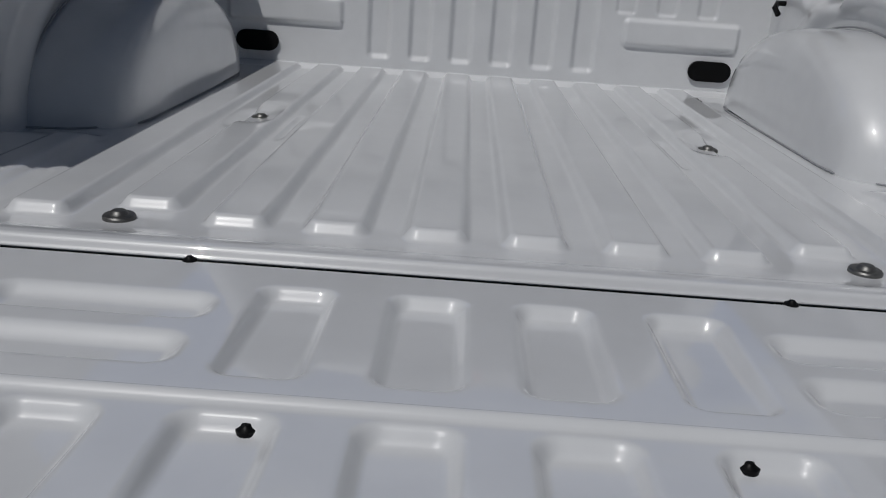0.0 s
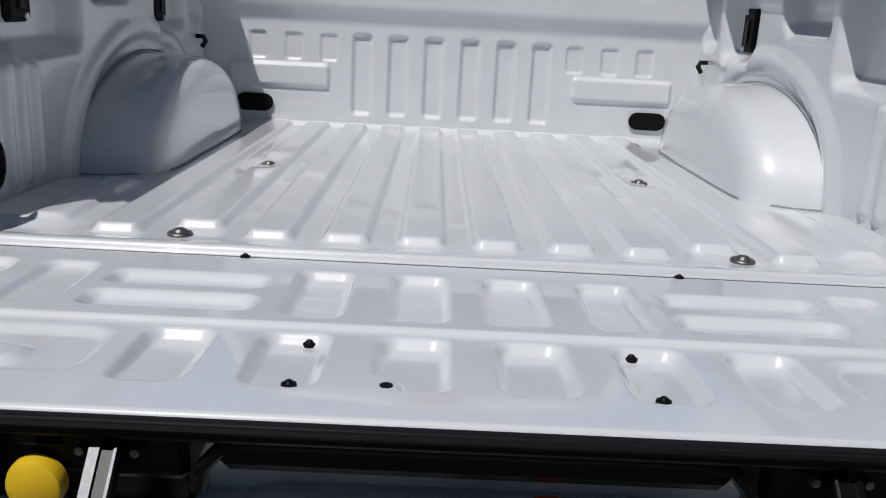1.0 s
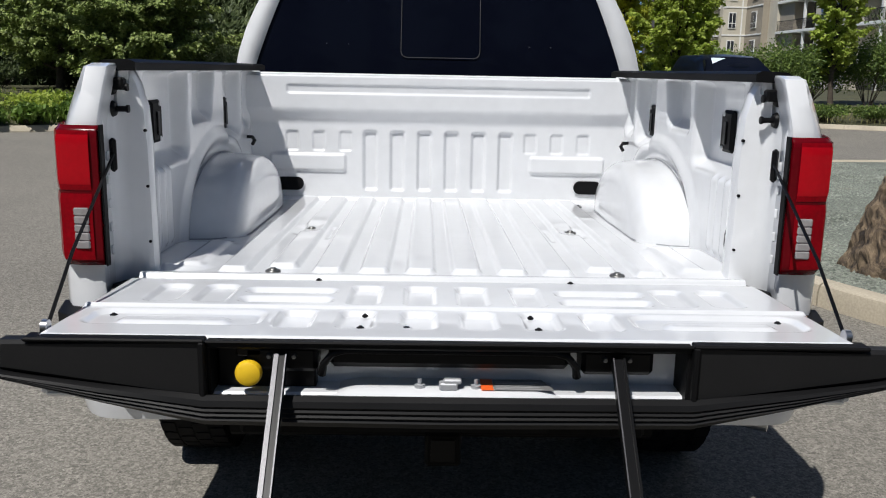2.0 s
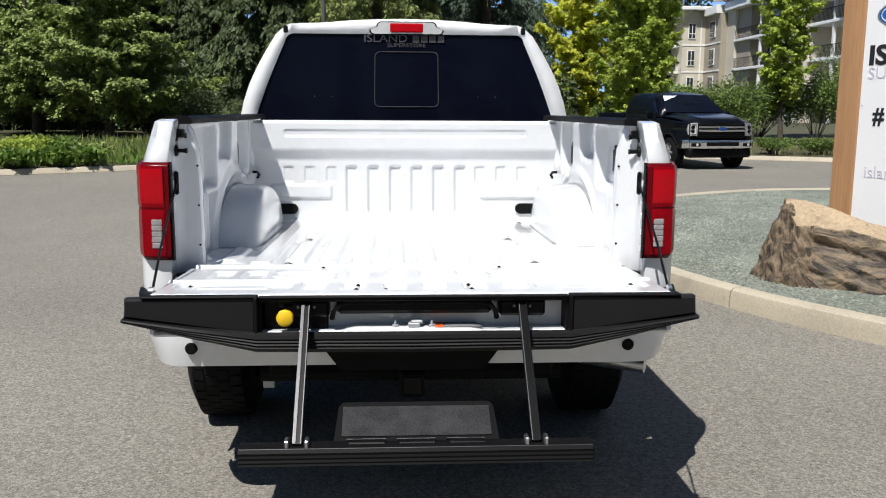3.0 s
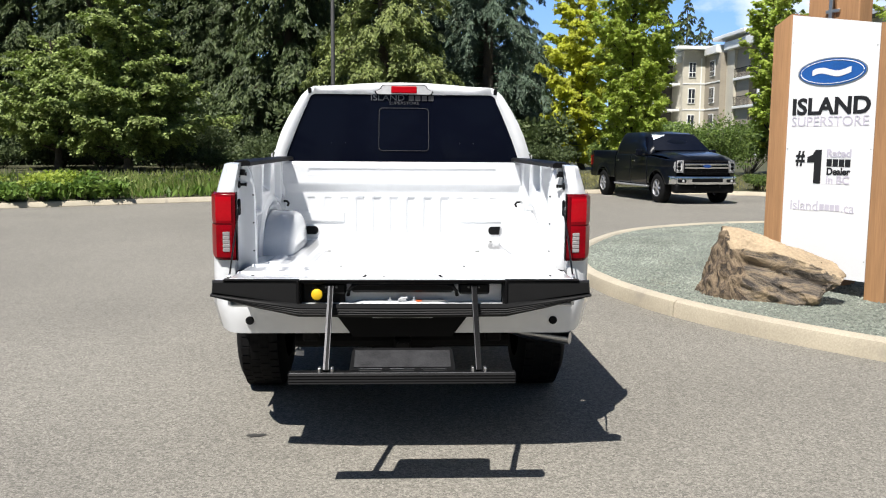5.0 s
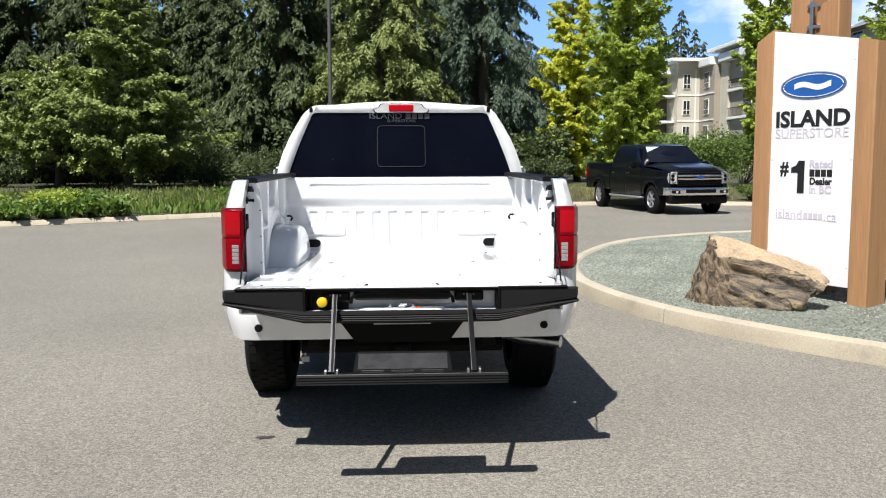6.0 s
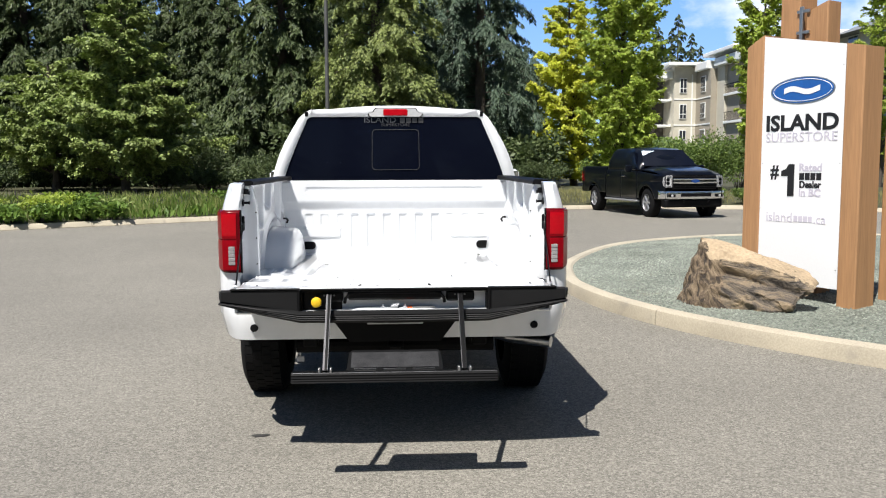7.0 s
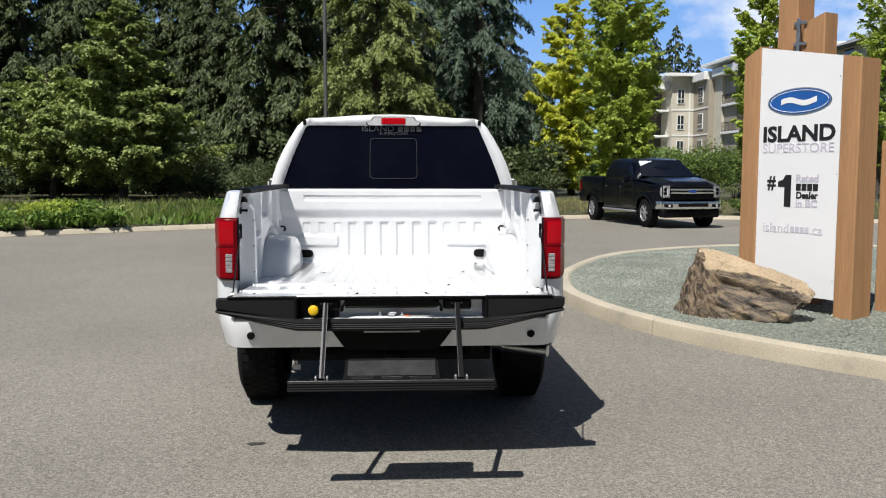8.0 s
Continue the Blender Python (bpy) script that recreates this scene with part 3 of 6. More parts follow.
    oval_ = [(0.115 * math.cos(a), 1.016 + 0.046 * math.sin(a)) for a in np.linspace(0, 2 * math.pi, 28, endpoint=False)]
    part("grille_badge", Geo().prism(oval_, "y", 5.66, 5.712), mat_badge, gr, "plain blue oval badge", shade=0)
    for s in (1, -1):
        lens_ = [(0.662, 0.845), (0.83, 0.838), (0.868, 0.87), (0.885, 0.98), (0.878, 1.11), (0.845, 1.158), (0.662, 1.165)]
        ring_a, ring_b = [(s * x, 5.40, z) for x, z in lens_], [(s * x, 5.652 - 0.55 * max(0, x - 0.70) ** 1.2, z) for x, z in lens_]
        hl = part("headlight", Geo().loft([ring_a, ring_b]), HEADLENS, truck, "clear headlight lens", shade=20)
        for z0, z1, x0, x1 in ((1.122, 1.148, 0.68, 0.80), (0.862, 0.888, 0.68, 0.80), (0.888, 1.122, 0.68, 0.70)):
            part("headlight_bezel", Geo().box((s * x0, 5.58, z0), (s * x1, 5.658, z1), 0.008), CHROME, hl, "bright C-shaped bezel")
        for z in (0.955, 1.055):
            part("projector", Geo().lathe([(0.0, 0.012), (0.028, 0.010), (0.034, 0.0), (0.044, 0.004), (0.046, -0.04)], (s * 0.768, 5.635, z), "y", 18), SATIN, hl, "dark round projector lens")
        part("tow_hook", Geo().tube([(s * 0.36, 5.74, 0.50), (s * 0.36, 5.79, 0.475), (s * 0.36, 5.74, 0.45)], 0.013, 6), SATIN, truck)
        fb_ = part("fog_recess", Geo().box((s * 0.60, 5.60, 0.585), (s * 0.80, 5.752, 0.665), 0.012), PLASTIC, truck)
        part("fog_lamp", Geo().lathe([(0.0, 0.012), (0.030, 0.008), (0.036, 0.0), (0.036, -0.03)], (s * 0.70, 5.755, 0.625), "y", 16), LENS, fb_)
    fb = []
    for x in np.linspace(-1, 1, 31):
        yb = 5.765 - 0.26 * abs(x) ** 3.4
        fb.append([(x * 0.985, yb - 0.06, 0.755), (x * 0.985, yb - 0.008, 0.74), (x * 0.985, yb, 0.715), (x * 0.985, yb - 0.004, 0.56), (x * 0.985, yb - 0.02, 0.535), (x * 0.985, yb - 0.06, 0.525)])
    part("front_bumper", Geo().grid(np.array(fb)), CHROME if decal else paint, truck, "chrome front bumper" if decal else "", thick=0.01)
    part("air_intake", Geo().box((-0.44, 5.70, 0.595), (0.44, 5.772, 0.69), 0.012), PLASTIC, truck)
    part("air_dam", Geo().box((-0.86, 5.36, 0.30), (0.86, 5.66, 0.535), 0.05), PLASTIC, truck)
    return pane


ARMBLACK = mat("black_arm", (0.004, 0.004, 0.0045), 0.35, var=0.06, spec=0.15)
DULLSTEEL = mat("dull_steel", (0.095, 0.095, 0.10), 0.45, metal=0.9, var=0.15, scale=8.0, fine=200.0)
SEAM = mat("dark_seam", (0.30, 0.31, 0.33), 0.7, var=0.1)
PAPER = mat("pale_paper", (0.62, 0.72, 0.80), 0.6, var=0.04)
mat_badge = mat("blue_enamel", (0.01, 0.05, 0.22), 0.2, coat=1.0, var=0.05)

truck = thing("pickup_truck", "white pickup truck with lowered tailgate parked on asphalt", "truck")
SILVER = mat("alloy_wheel", (0.50, 0.51, 0.53), 0.3, metal=0.9, var=0.05)
rear_pane = truck_shell(truck, WHITE, SILVER, False)

# bed floor: raised ribs between the rear strip and the front panel
xs = steps((-0.845, 0.845, 520))
ys = steps((0.022, 0.044, 14), (0.040, 0.16, 6), (0.16, 0.27, 34), (0.27, 1.56, 60), (1.56, 1.69, 6), (1.69, 1.76, 24))
X, Y = np.meshgrid(xs, ys, indexing="ij")
Z = ZF(Y)
for k in range(6):
    c = 0.0625 + 0.1255 * k
    y0 = 0.18 + (0.05 if k == 3 else 0)
    for s in (1, -1):
        Z = Z + 0.0155 * bump_rect(X, Y, s * c, (y0 + 1.722) / 2, 0.037, (1.722 - y0) / 2, 0.014, 0.0165) * (k < 5) + (k == 5) * 0.006 * bump_rect(X, Y, s * c, 0.42, 0.03, 0.2, 0.01, 0.02)
for s in (1, -1):
    Z = Z - 0.0125 * bump_rect(X, Y, s * 0.455, 0.895, 0.036, 0.09, 0.035, 0.055)       # flat round the anchor bolts
    Z = Z - 0.004 * bump_rect(X, Y, s * 0.375, 0.83, 0.006, 0.11, 0.005, 0.01)
    Z = Z + 0.012 * bump_rect(X, Y, s * 0.74, 0.40, 0.09, 0.20, 0.05, 0.06)
Z = Z + 0.027 * smooth((0.15 - Y) / 0.11) - 0.012 * smooth((0.036 - Y) / 0.014) ** 2
Z = Z + 0.012 * smooth((Y - 1.70) / 0.05)
X = np.sign(X) * np.where(np.abs(X) > 0.70, 0.70 + (np.abs(X) - 0.70) * (0.45 + 0.55 * smooth((Y - 0.13) / 0.06)), np.abs(X))
bed_floor = part("bed_floor", Geo().grid(np.stack([X, Y, Z], 2)), WHITE, truck, "white painted ribbed bed floor", shade=60, thick=-0.003)

# front panel: recessed uprights, two raised bars, small recesses, and the overhanging upper band
xs = steps((-0.845, 0.845, 400))
zs = steps((0.82, 0.98, 34), (0.98, 1.16, 44), (1.16, 1.26, 24), (1.26, 1.36, 26), (1.36, 1.385, 10))
X, Zp = np.meshgrid(xs, zs, indexing="ij")
Yp = 1.752 - 0.030 * smooth((Zp - 1.162) / 0.080)
for k in range(3):
    for s in (1, -1):
        Yp = Yp + 0.014 * bump_rect(X, Zp, s * (0.06 + 0.12 * k), 1.008, 0.029, 0.130, 0.010, 0.016)
        Yp = Yp + 0.007 * bump_rect(X, Zp, s * (0.41 + 0.1175 * k), 1.092, 0.027, 0.042, 0.010, 0.012)
for s in (1, -1):
    Yp = Yp - 0.012 * bump_rect(X, Zp, s * 0.575, 0.998, 0.165, 0.036, 0.012, 0.014)
Yp = Yp + 0.007 * bump_rect(X, Zp, 0, 1.318, 0.66, 0.017, 0.01, 0.012)
Yp = Yp + 0.03 * smooth((Zp - 1.368) / 0.017) ** 2
front = part("bed_front_panel", Geo().grid(np.stack([X, Yp, Zp], 2)), WHITE, truck, "white stamped front panel of the bed", shade=60, thick=0.003)
part("bed_front_cap", Geo().box((-0.84, 1.735, 1.372), (0.84, 1.90, 1.387), 0.006), WHITE, front)
for s in (1, -1):
    slot = rounded(-1, 0.062, -0.029, 0.029, 0.062, 0.0285, 6)
    part("oval_plug", Geo().prism([(0.0075 + s * 0.6655 + x, 0.902 + z) for x, z in slot], "y", 1.742, 1.758), PLASTIC, front, "black rubber oval plug", shade=30)


def bed_side_inner(s):
    """The stamped inner side of the bed: pockets for the cleats, arch flange, upright ribs."""
    ys = steps((0.24, 1.76, 300))
    zs = steps((0.84, 1.405, 130))
    Y, Z = np.meshgrid(ys, zs, indexing="ij")
    X = 0.828 + 0.0 * Y
    up = smooth((Z - 1.10) / 0.03)
    # upper part leans out and holds pockets
    X = X + 0.052 * bump_rect(Y, Z, 0.54, 1.26, 0.20, 0.135, 0.03, 0.05)
    X = X + 0.050 * bump_rect(Y, Z, 1.40, 1.27, 0.13, 0.13, 0.03, 0.06)
    X = X + 0.045 * bump_rect(Y - 0.25 * (Z - 1.3), Z, 0.95, 1.32, 0.12, 0.09, 0.03, 0.06)
    X = X + 0.030 * bump_rect(Y, Z, 1.66, 1.28, 0.06, 0.12, 0.03, 0.05)
    e = np.sqrt(((Y - 1.125) / 0.475) ** 2 + (np.maximum(Z - 0.85, 0) / 0.305) ** 2)
    X = X - 0.014 * smooth(1 - np.abs(e - 1.0) / 0.13)
    for c in (0.385, 0.445, 0.505):
        X = X - 0.010 * bump_rect(Y, Z, c, 0.995, 0.014, 0.11, 0.012, 0.022)
    X = X - 0.035 * smooth((Z - 1.385) / 0.02)
    gg = Geo().grid(np.stack([s * X, Y, Z], 2))
    return part("bed_inner_side", gg, WHITE, truck, "white stamped inner side of the bed", shade=60, thick=0.003 * s)


def super_profile(h, half, n=2.08, k=36):
    out = []
    for i in range(k + 1):
        a = math.pi * i / k
        c, sn = math.cos(a), math.sin(a)
        out.append((1.125 - half * math.copysign(abs(c) ** (2 / n), c), h * abs(sn) ** (2 / n)))
    return out


for s in (1, -1):
    wall_in = bed_side_inner(s)
    rings = []
    for x, half, h in ((0.835, 0.462, 0.243), (0.80, 0.452, 0.242), (0.71, 0.436, 0.238), (0.675, 0.424, 0.230), (0.657, 0.405, 0.214), (0.647, 0.375, 0.188), (0.643, 0.33, 0.155)):
        rings.append([(s * x + (0.012 if s > 0 and x < 0.8 else 0), y, 0.848 + z) for y, z in super_profile(h, half)])
    rings.append([(s * 0.642 + (0.012 if s > 0 else 0), 1.125 + (y - 1.125) * 0.3, 0.848 + (z - 0.848) * 0.3) for _, y, z in rings[-1]])
    part("wheel_housing", Geo().loft(rings, closed=False), WHITE, truck, "white rounded wheel housing", shade=50)
    seam = [(s * 0.8185, y, 0.848 + z) for y, z in super_profile(0.247, 0.464)]
    part("housing_seam", Geo().tube(seam, 0.0024, 6), SEAM, truck)
    foot = [(s * 0.83, 0.652, ZF(0.65) + 0.002)] + [(s * (0.642 + 0.10 * (1 - t) ** 2), 0.668 + 0.11 * t, ZF(0.7) + 0.002) for t in np.linspace(0, 1, 6)] + [(s * 0.641, y, ZF(y) + 0.002) for y in np.linspace(0.82, 1.46, 6)] + [(s * 0.66, 1.545, ZF(1.54) + 0.002)]
    if s > 0:
        foot = [(x + 0.012, y, z) for x, y, z in foot]
    part("floor_seam", Geo().tube(foot, 0.0022, 5), SEAM, truck)
    # cleat plates
    for y, z in ((0.55, 1.240), (1.43, 1.222)):
        pl = part("cleat_plate", Geo().box((s * 0.862, y - 0.050, z - 0.064), (s * 0.885, y + 0.050, z + 0.064), 0.012), PLASTIC, truck, "black tie-down plate")
        part("cleat_slot", Geo().box((s * 0.857, y - 0.013, z - 0.04), (s * 0.863, y + 0.013, z + 0.03), 0.003), SATIN, pl)
        for dz in (-0.052, 0.052):
            part("screw", Geo().lathe([(0.0, -s * 0.004), (0.007, -s * 0.003), (0.008, 0)], (s * 0.862, y + 0.022, z + dz), "x", 10), STEEL, pl)
    # small hooks near the front
    part("tie_hook", Geo().tube([(s * 0.83, 1.66, 1.112), (s * 0.80, 1.65, 1.112), (s * 0.785, 1.62, 1.10), (s * 0.79, 1.60, 1.085)], 0.008, 6), SATIN, truck)
    # rear pillar: an outer channel beside the corner skin, then the jamb face
    sect = [(0.856, 0.045), (0.850, 0.052), (0.850, 0.125), (0.842, 0.146), (0.822, 0.160), (0.785, 0.166), (0.772, 0.172), (0.766, 0.186), (0.768, 0.215), (0.785, 0.245), (0.832, 0.262), (0.862, 0.262), (0.862, 0.045)]
    rr_ = []
    for z, dx in ((0.848, -0.004), (0.88, 0.0), (1.20, 0.004), (1.30, 0.010), (1.36, 0.026), (1.405, 0.05)):
        rr_.append([(s * (x + (dx if x < 0.80 else -0.012 * dx / 0.05)), y + (0.055 * max(0, (z - 1.262) / 0.138) ** 1.2 if y < 0.14 else 0), z) for x, y in sect])
    pillar = part("rear_pillar", Geo().loft(rr_), WHITE, truck, "white rear pillar of the bed", shade=40)
    for z in (1.240, 1.095, 0.948):
        part("pillar_hole", Geo().lathe([(0.0, -0.0015), (0.004, -0.001), (0.0045, 0.006)], (s * 0.779, 0.168, z), "y", 12), SATIN, pillar)
    for z in (1.350, 1.296):
        st = part("latch_striker", Geo().tube([(s * 0.852, 0.135, z), (s * 0.806, 0.135, z)], 0.0075, 10), SATIN, pillar, "black latch pin")
        part("striker_flange", Geo().lathe([(0.0, -s * 0.010), (0.017, -s * 0.008), (0.021, 0.0), (0.0, s * 0.004)], (s * 0.846, 0.135, z), "x", 16), SATIN, st)
        part("striker_tip", Geo().lathe([(0.0, -s * 0.004), (0.010, -s * 0.003), (0.010, s * 0.003), (0.0, s * 0.004)], (s * 0.808, 0.135, z), "x", 14), SATIN, st)
        if z > 1.33:
            part("striker_cover", Geo().box((s * 0.812, 0.118, z - 0.006), (s * 0.848, 0.150, z + 0.024), 0.005), SATIN, st)
    part("d_ring", Geo().tube([(s * 0.812, 0.30 + 0.028 * math.sin(a), 0.945 + 0.042 * math.cos(a)) for a in np.linspace(0, 2 * math.pi, 17)], 0.006, 6, caps=False), SATIN, truck, "black tie-down ring")
    # rail cap
    cap = []
    for y in np.linspace(0.135, 1.90, 30):
        o = 0.035 * float(smooth(np.array((y - 0.16) / 0.3)))
        cap.append([(s * 0.785, y, 1.392), (s * 0.785, y, 1.412), (s * 0.80, y, 1.420), (s * (0.865 + o), y, 1.417), (s * (0.885 + o), y, 1.405), (s * (0.890 + o), y, 1.388)])
    part("rail_cap", Geo().loft(cap), PLASTIC, truck, "black plastic rail cap")
    # rear corner skin: from the pillar round to the side, with the lamp let into it
    sk = []
    for z in np.linspace(0.70, 1.40, 30):
        k = max(0, (z - 1.262) / 0.138)
        tuck, inn, xo = 0.045 * k ** 1.3, 0.016 * k, body_x(0.2, z)
        row = [(s * (0.847 - inn), 0.090 + tuck, z), (s * (0.852 - inn), 0.034 + tuck, z), (s * (0.860 - inn), 0.029 + tuck, z), (s * (0.90 - inn), 0.029 + tuck, z), (s * (xo - 0.045), 0.045 + tuck, z), (s * (xo - 0.018), 0.09 + tuck * 0.6, z), (s * (xo - 0.003), 0.15, z), (s * xo, 0.205, z)]
        sk.append(row)
    sk.append([(x if abs(x) < 0.87 else s * (0.87 + (abs(x) - 0.87) * 0.7), y + 0.03, 1.409) for x, y, z in sk[-1]])
    part("corner_skin", Geo().grid(np.array(sk)), WHITE, truck, shade=50, thick=0.004)
    # tail lamp: shell standing a little proud, with inner fields
    def lamp_rows(z0, z1, out, n=12, drop=0.010):
        rows = []
        for z in np.linspace(z0, z1, n):
            e = min(z - z0, z1 - z)
            o = out - drop * (1 - min(1, e / 0.012))
            rows.append([(s * 0.838, 0.030, z), (s * 0.842, 0.012 - o, z), (s * 0.860, 0.0105 - o, z), (s * 0.90, 0.008 - o, z), (s * (0.932 + o * 0.5), 0.018 - o, z), (s * (0.951 + o), 0.055, z), (s * (0.972 + o), 0.13, z), (s * (0.984 + o), 0.205, z)])
        return np.array(rows)
    lamp = part("tail_lamp", Geo().grid(lamp_rows(0.918, 1.262, 0.010, 24)), REDDARK, truck, "red tail lamp with clear reversing field", shade=50, thick=0.003 * s)
    brake = part("brake_field", Geo().grid(lamp_rows(1.106, 1.250, 0.0135, drop=0.002)[:, 2:7]), REDMID, lamp, "red lens")
    # brighter middle, darker rim: the lens highlight is put into the reds
    part("brake_highlight", Geo().grid(lamp_rows(1.120, 1.240, 0.0158, drop=0.002)[:, 2:5]), RED, brake, "red lens with its highlight painted in")
    part("lower_field", Geo().grid(lamp_rows(0.934, 1.098, 0.0135, drop=0.002)[:, 2:7]), REDMID, lamp, "deep red lens")
    for k in range(5):
        z = 0.962 + 0.0205 * k
        part("reversing_rib", Geo().box((s * 0.869, -0.009, z), (s * 0.905, 0.002, z + 0.0200), 0.003), REVLENS, lamp, "clear ribbed lens")
    part("lamp_gasket", Geo().box((s * 0.834, 0.006, 0.916), (s * 0.838, 0.03, 1.263), 0.001), PLASTIC, lamp)
    # tailgate cable
    cable = part("tailgate_cable", Geo().tube([(s * 0.838, 0.100, 1.185), (s * 0.822, -0.08, 1.10), (s * 0.80, -0.28, 1.015), (s * 0.785, -0.455, 0.905)], 0.0042, 6), SATIN, truck, "dark steel tailgate cable")
    part("cable_end", Geo().box((s * 0.832, 0.095, 1.14), (s * 0.848, 0.112, 1.225), 0.006), SATIN, cable)
    part("cable_eye", Geo().lathe([(0.0, -0.006), (0.014, -0.006), (0.014, 0.006), (0.0, 0.006)], (s * 0.785, -0.465, 0.905), "x", 12), STEEL, cable)
    # weld flange beside the pillar
    for k in range(5):
        part("weld_tab", Geo().box((s * 0.842, 0.075, 0.93 + 0.06 * k), (s * 0.8505, 0.085, 0.955 + 0.06 * k), 0.003), WHITE, pillar)
    part("corner_bracket", Geo().hull([(s * 0.775, 0.03, 0.835), (s * 0.845, 0.03, 0.835), (s * 0.775, 0.15, 0.835), (s * 0.845, 0.15, 0.835), (s * 0.84, 0.05, 0.862), (s * 0.78, 0.13, 0.868)]), SATIN, truck)
    part("inner_liner", Geo().box((s * 0.905, 0.14, 0.55), (s * 0.92, 0.60, 1.36), 0.005), UNDER, truck)

# anchor bolts in the floor
for s in (1, -1):
    for y in (0.184, 0.899, 1.60):
        x = 0.006 + s * (0.466 if y < 0.5 else 0.455 if y < 1 else 0.60)
        z = ZF(y) + (0.0022 if y > 0.5 else 0.0035)
        bolt = part("anchor_bolt", Geo().lathe([(0.0, 0.0075), (0.008, 0.0075), (0.010, 0.006), (0.012, 0.0025), (0.019, 0.002), (0.0205, 0.0), (0.0205, -0.004)], (x, y, z), "z", 24), BOLT, truck, "dull grey steel anchor bolt")

# ---- tailgate, lowered flat ----
xs = steps((-0.785, 0.785, 460))
ys = steps((-0.520, -0.49, 10), (-0.49, -0.02, 170), (-0.02, 0.010, 16))


def gate_height(X, Y):
    """Height of the stamped inner side of the lowered tailgate."""
    Z = ZT(Y)
    for s in (1, -1):
        for c in (0.060, 0.187):
            Z = Z - 0.0135 * bump_rect(X, Y, s * c, -0.148, 0.033, 0.092, 0.014, 0.0145) * (0.75 + 0.25 * smooth((Y + 0.24) / 0.13))
        for c in (0.0625, 0.190, 0.315):
            Z = Z - 0.0135 * bump_rect(X, Y, s * c, -0.374, 0.034, 0.068, 0.016, 0.0145) * (0.75 + 0.25 * smooth((Y + 0.44) / 0.10)) * (1 - bump_rect(X, Y, -0.096, -0.440, 0.022, 0.034, 0.02, 0.012))
        for yy in (-0.112, -0.203):
            Z = Z - 0.012 * bump_rect(X, Y, s * 0.362, yy, 0.099, 0.023, 0.016, 0.022)
        for c in (0.530, 0.640):
            Z = Z - 0.010 * bump_rect(X, Y, s * c, -0.145, 0.034, 0.084, 0.02, 0.016)
        Z = Z - 0.008 * bump_rect(X, Y, s * 0.56, -0.372, 0.175, 0.055, 0.03, 0.02)
        Z = Z + 0.007 * bump_rect(X, Y, s * 0.56, -0.385, 0.11, 0.022, 0.018, 0.02)
    Z = Z - 0.01 * smooth((np.abs(X) - 0.772) / 0.013) ** 2
    return Z + 0.007 * smooth(1 - np.abs(Y + 0.284) / 0.011) - 0.02 * smooth((-0.508 - Y) / 0.012) ** 2 - 0.035 * smooth((Y - 0.002) / 0.008) ** 2


X, Y = np.meshgrid(xs, ys, indexing="ij")
Z = gate_height(X, Y)
tailgate = part("tailgate", Geo().grid(np.stack([X, Y, Z], 2)), WHITE, truck, "white tailgate folded down flat, stamped inner side", shade=60, thick=-0.003)
part("tailgate_outer_skin", Geo().box((-0.78, -0.505, 0.775), (0.78, -0.02, 0.79), 0.006), WHITE, tailgate)
for s in (1, -1):
    part("tailgate_side", Geo().box((s * 0.770, -0.505, 0.782), (s * 0.786, -0.01, 0.884), 0.004), WHITE, tailgate)
part("tailgate_hinge_edge", Geo().box((-0.77, -0.03, 0.782), (0.77, 0.004, 0.845), 0.004), WHITE, tailgate)
# dark strip added under the bed lip, for the shade in the gap
part("gap_dark_strip", Geo().box((-0.76, 0.027, 0.82), (0.76, 0.065, 0.878), 0.002), UNDER, tailgate)
for x, y in ((0.177, -0.306), (0.177, -0.443), (0.314, 0.004), (0.70, -0.337)):
    for s in (1, -1):
        z = float(gate_height(np.array(s * x), np.array(min(y, -0.004)))) + (-0.004 if y == -0.306 else 0.0035 if y == -0.443 else 0.0)
        part("rubber_stop", Geo().lathe([(0.0, 0.0052), (0.003, 0.0048), (0.0043, 0.003), (0.0076, 0.0014), (0.0079, -0.010)], (s * x, y, z), "z", 16), SATIN, tailgate, "black rubber stop")
part("drain_hole", Geo().lathe([(0.0, 0.0008), (0.0065, 0.0008), (0.007, -0.004)], (-0.086, -0.436, ZT(-0.436)), "z", 18), SATIN, tailgate)

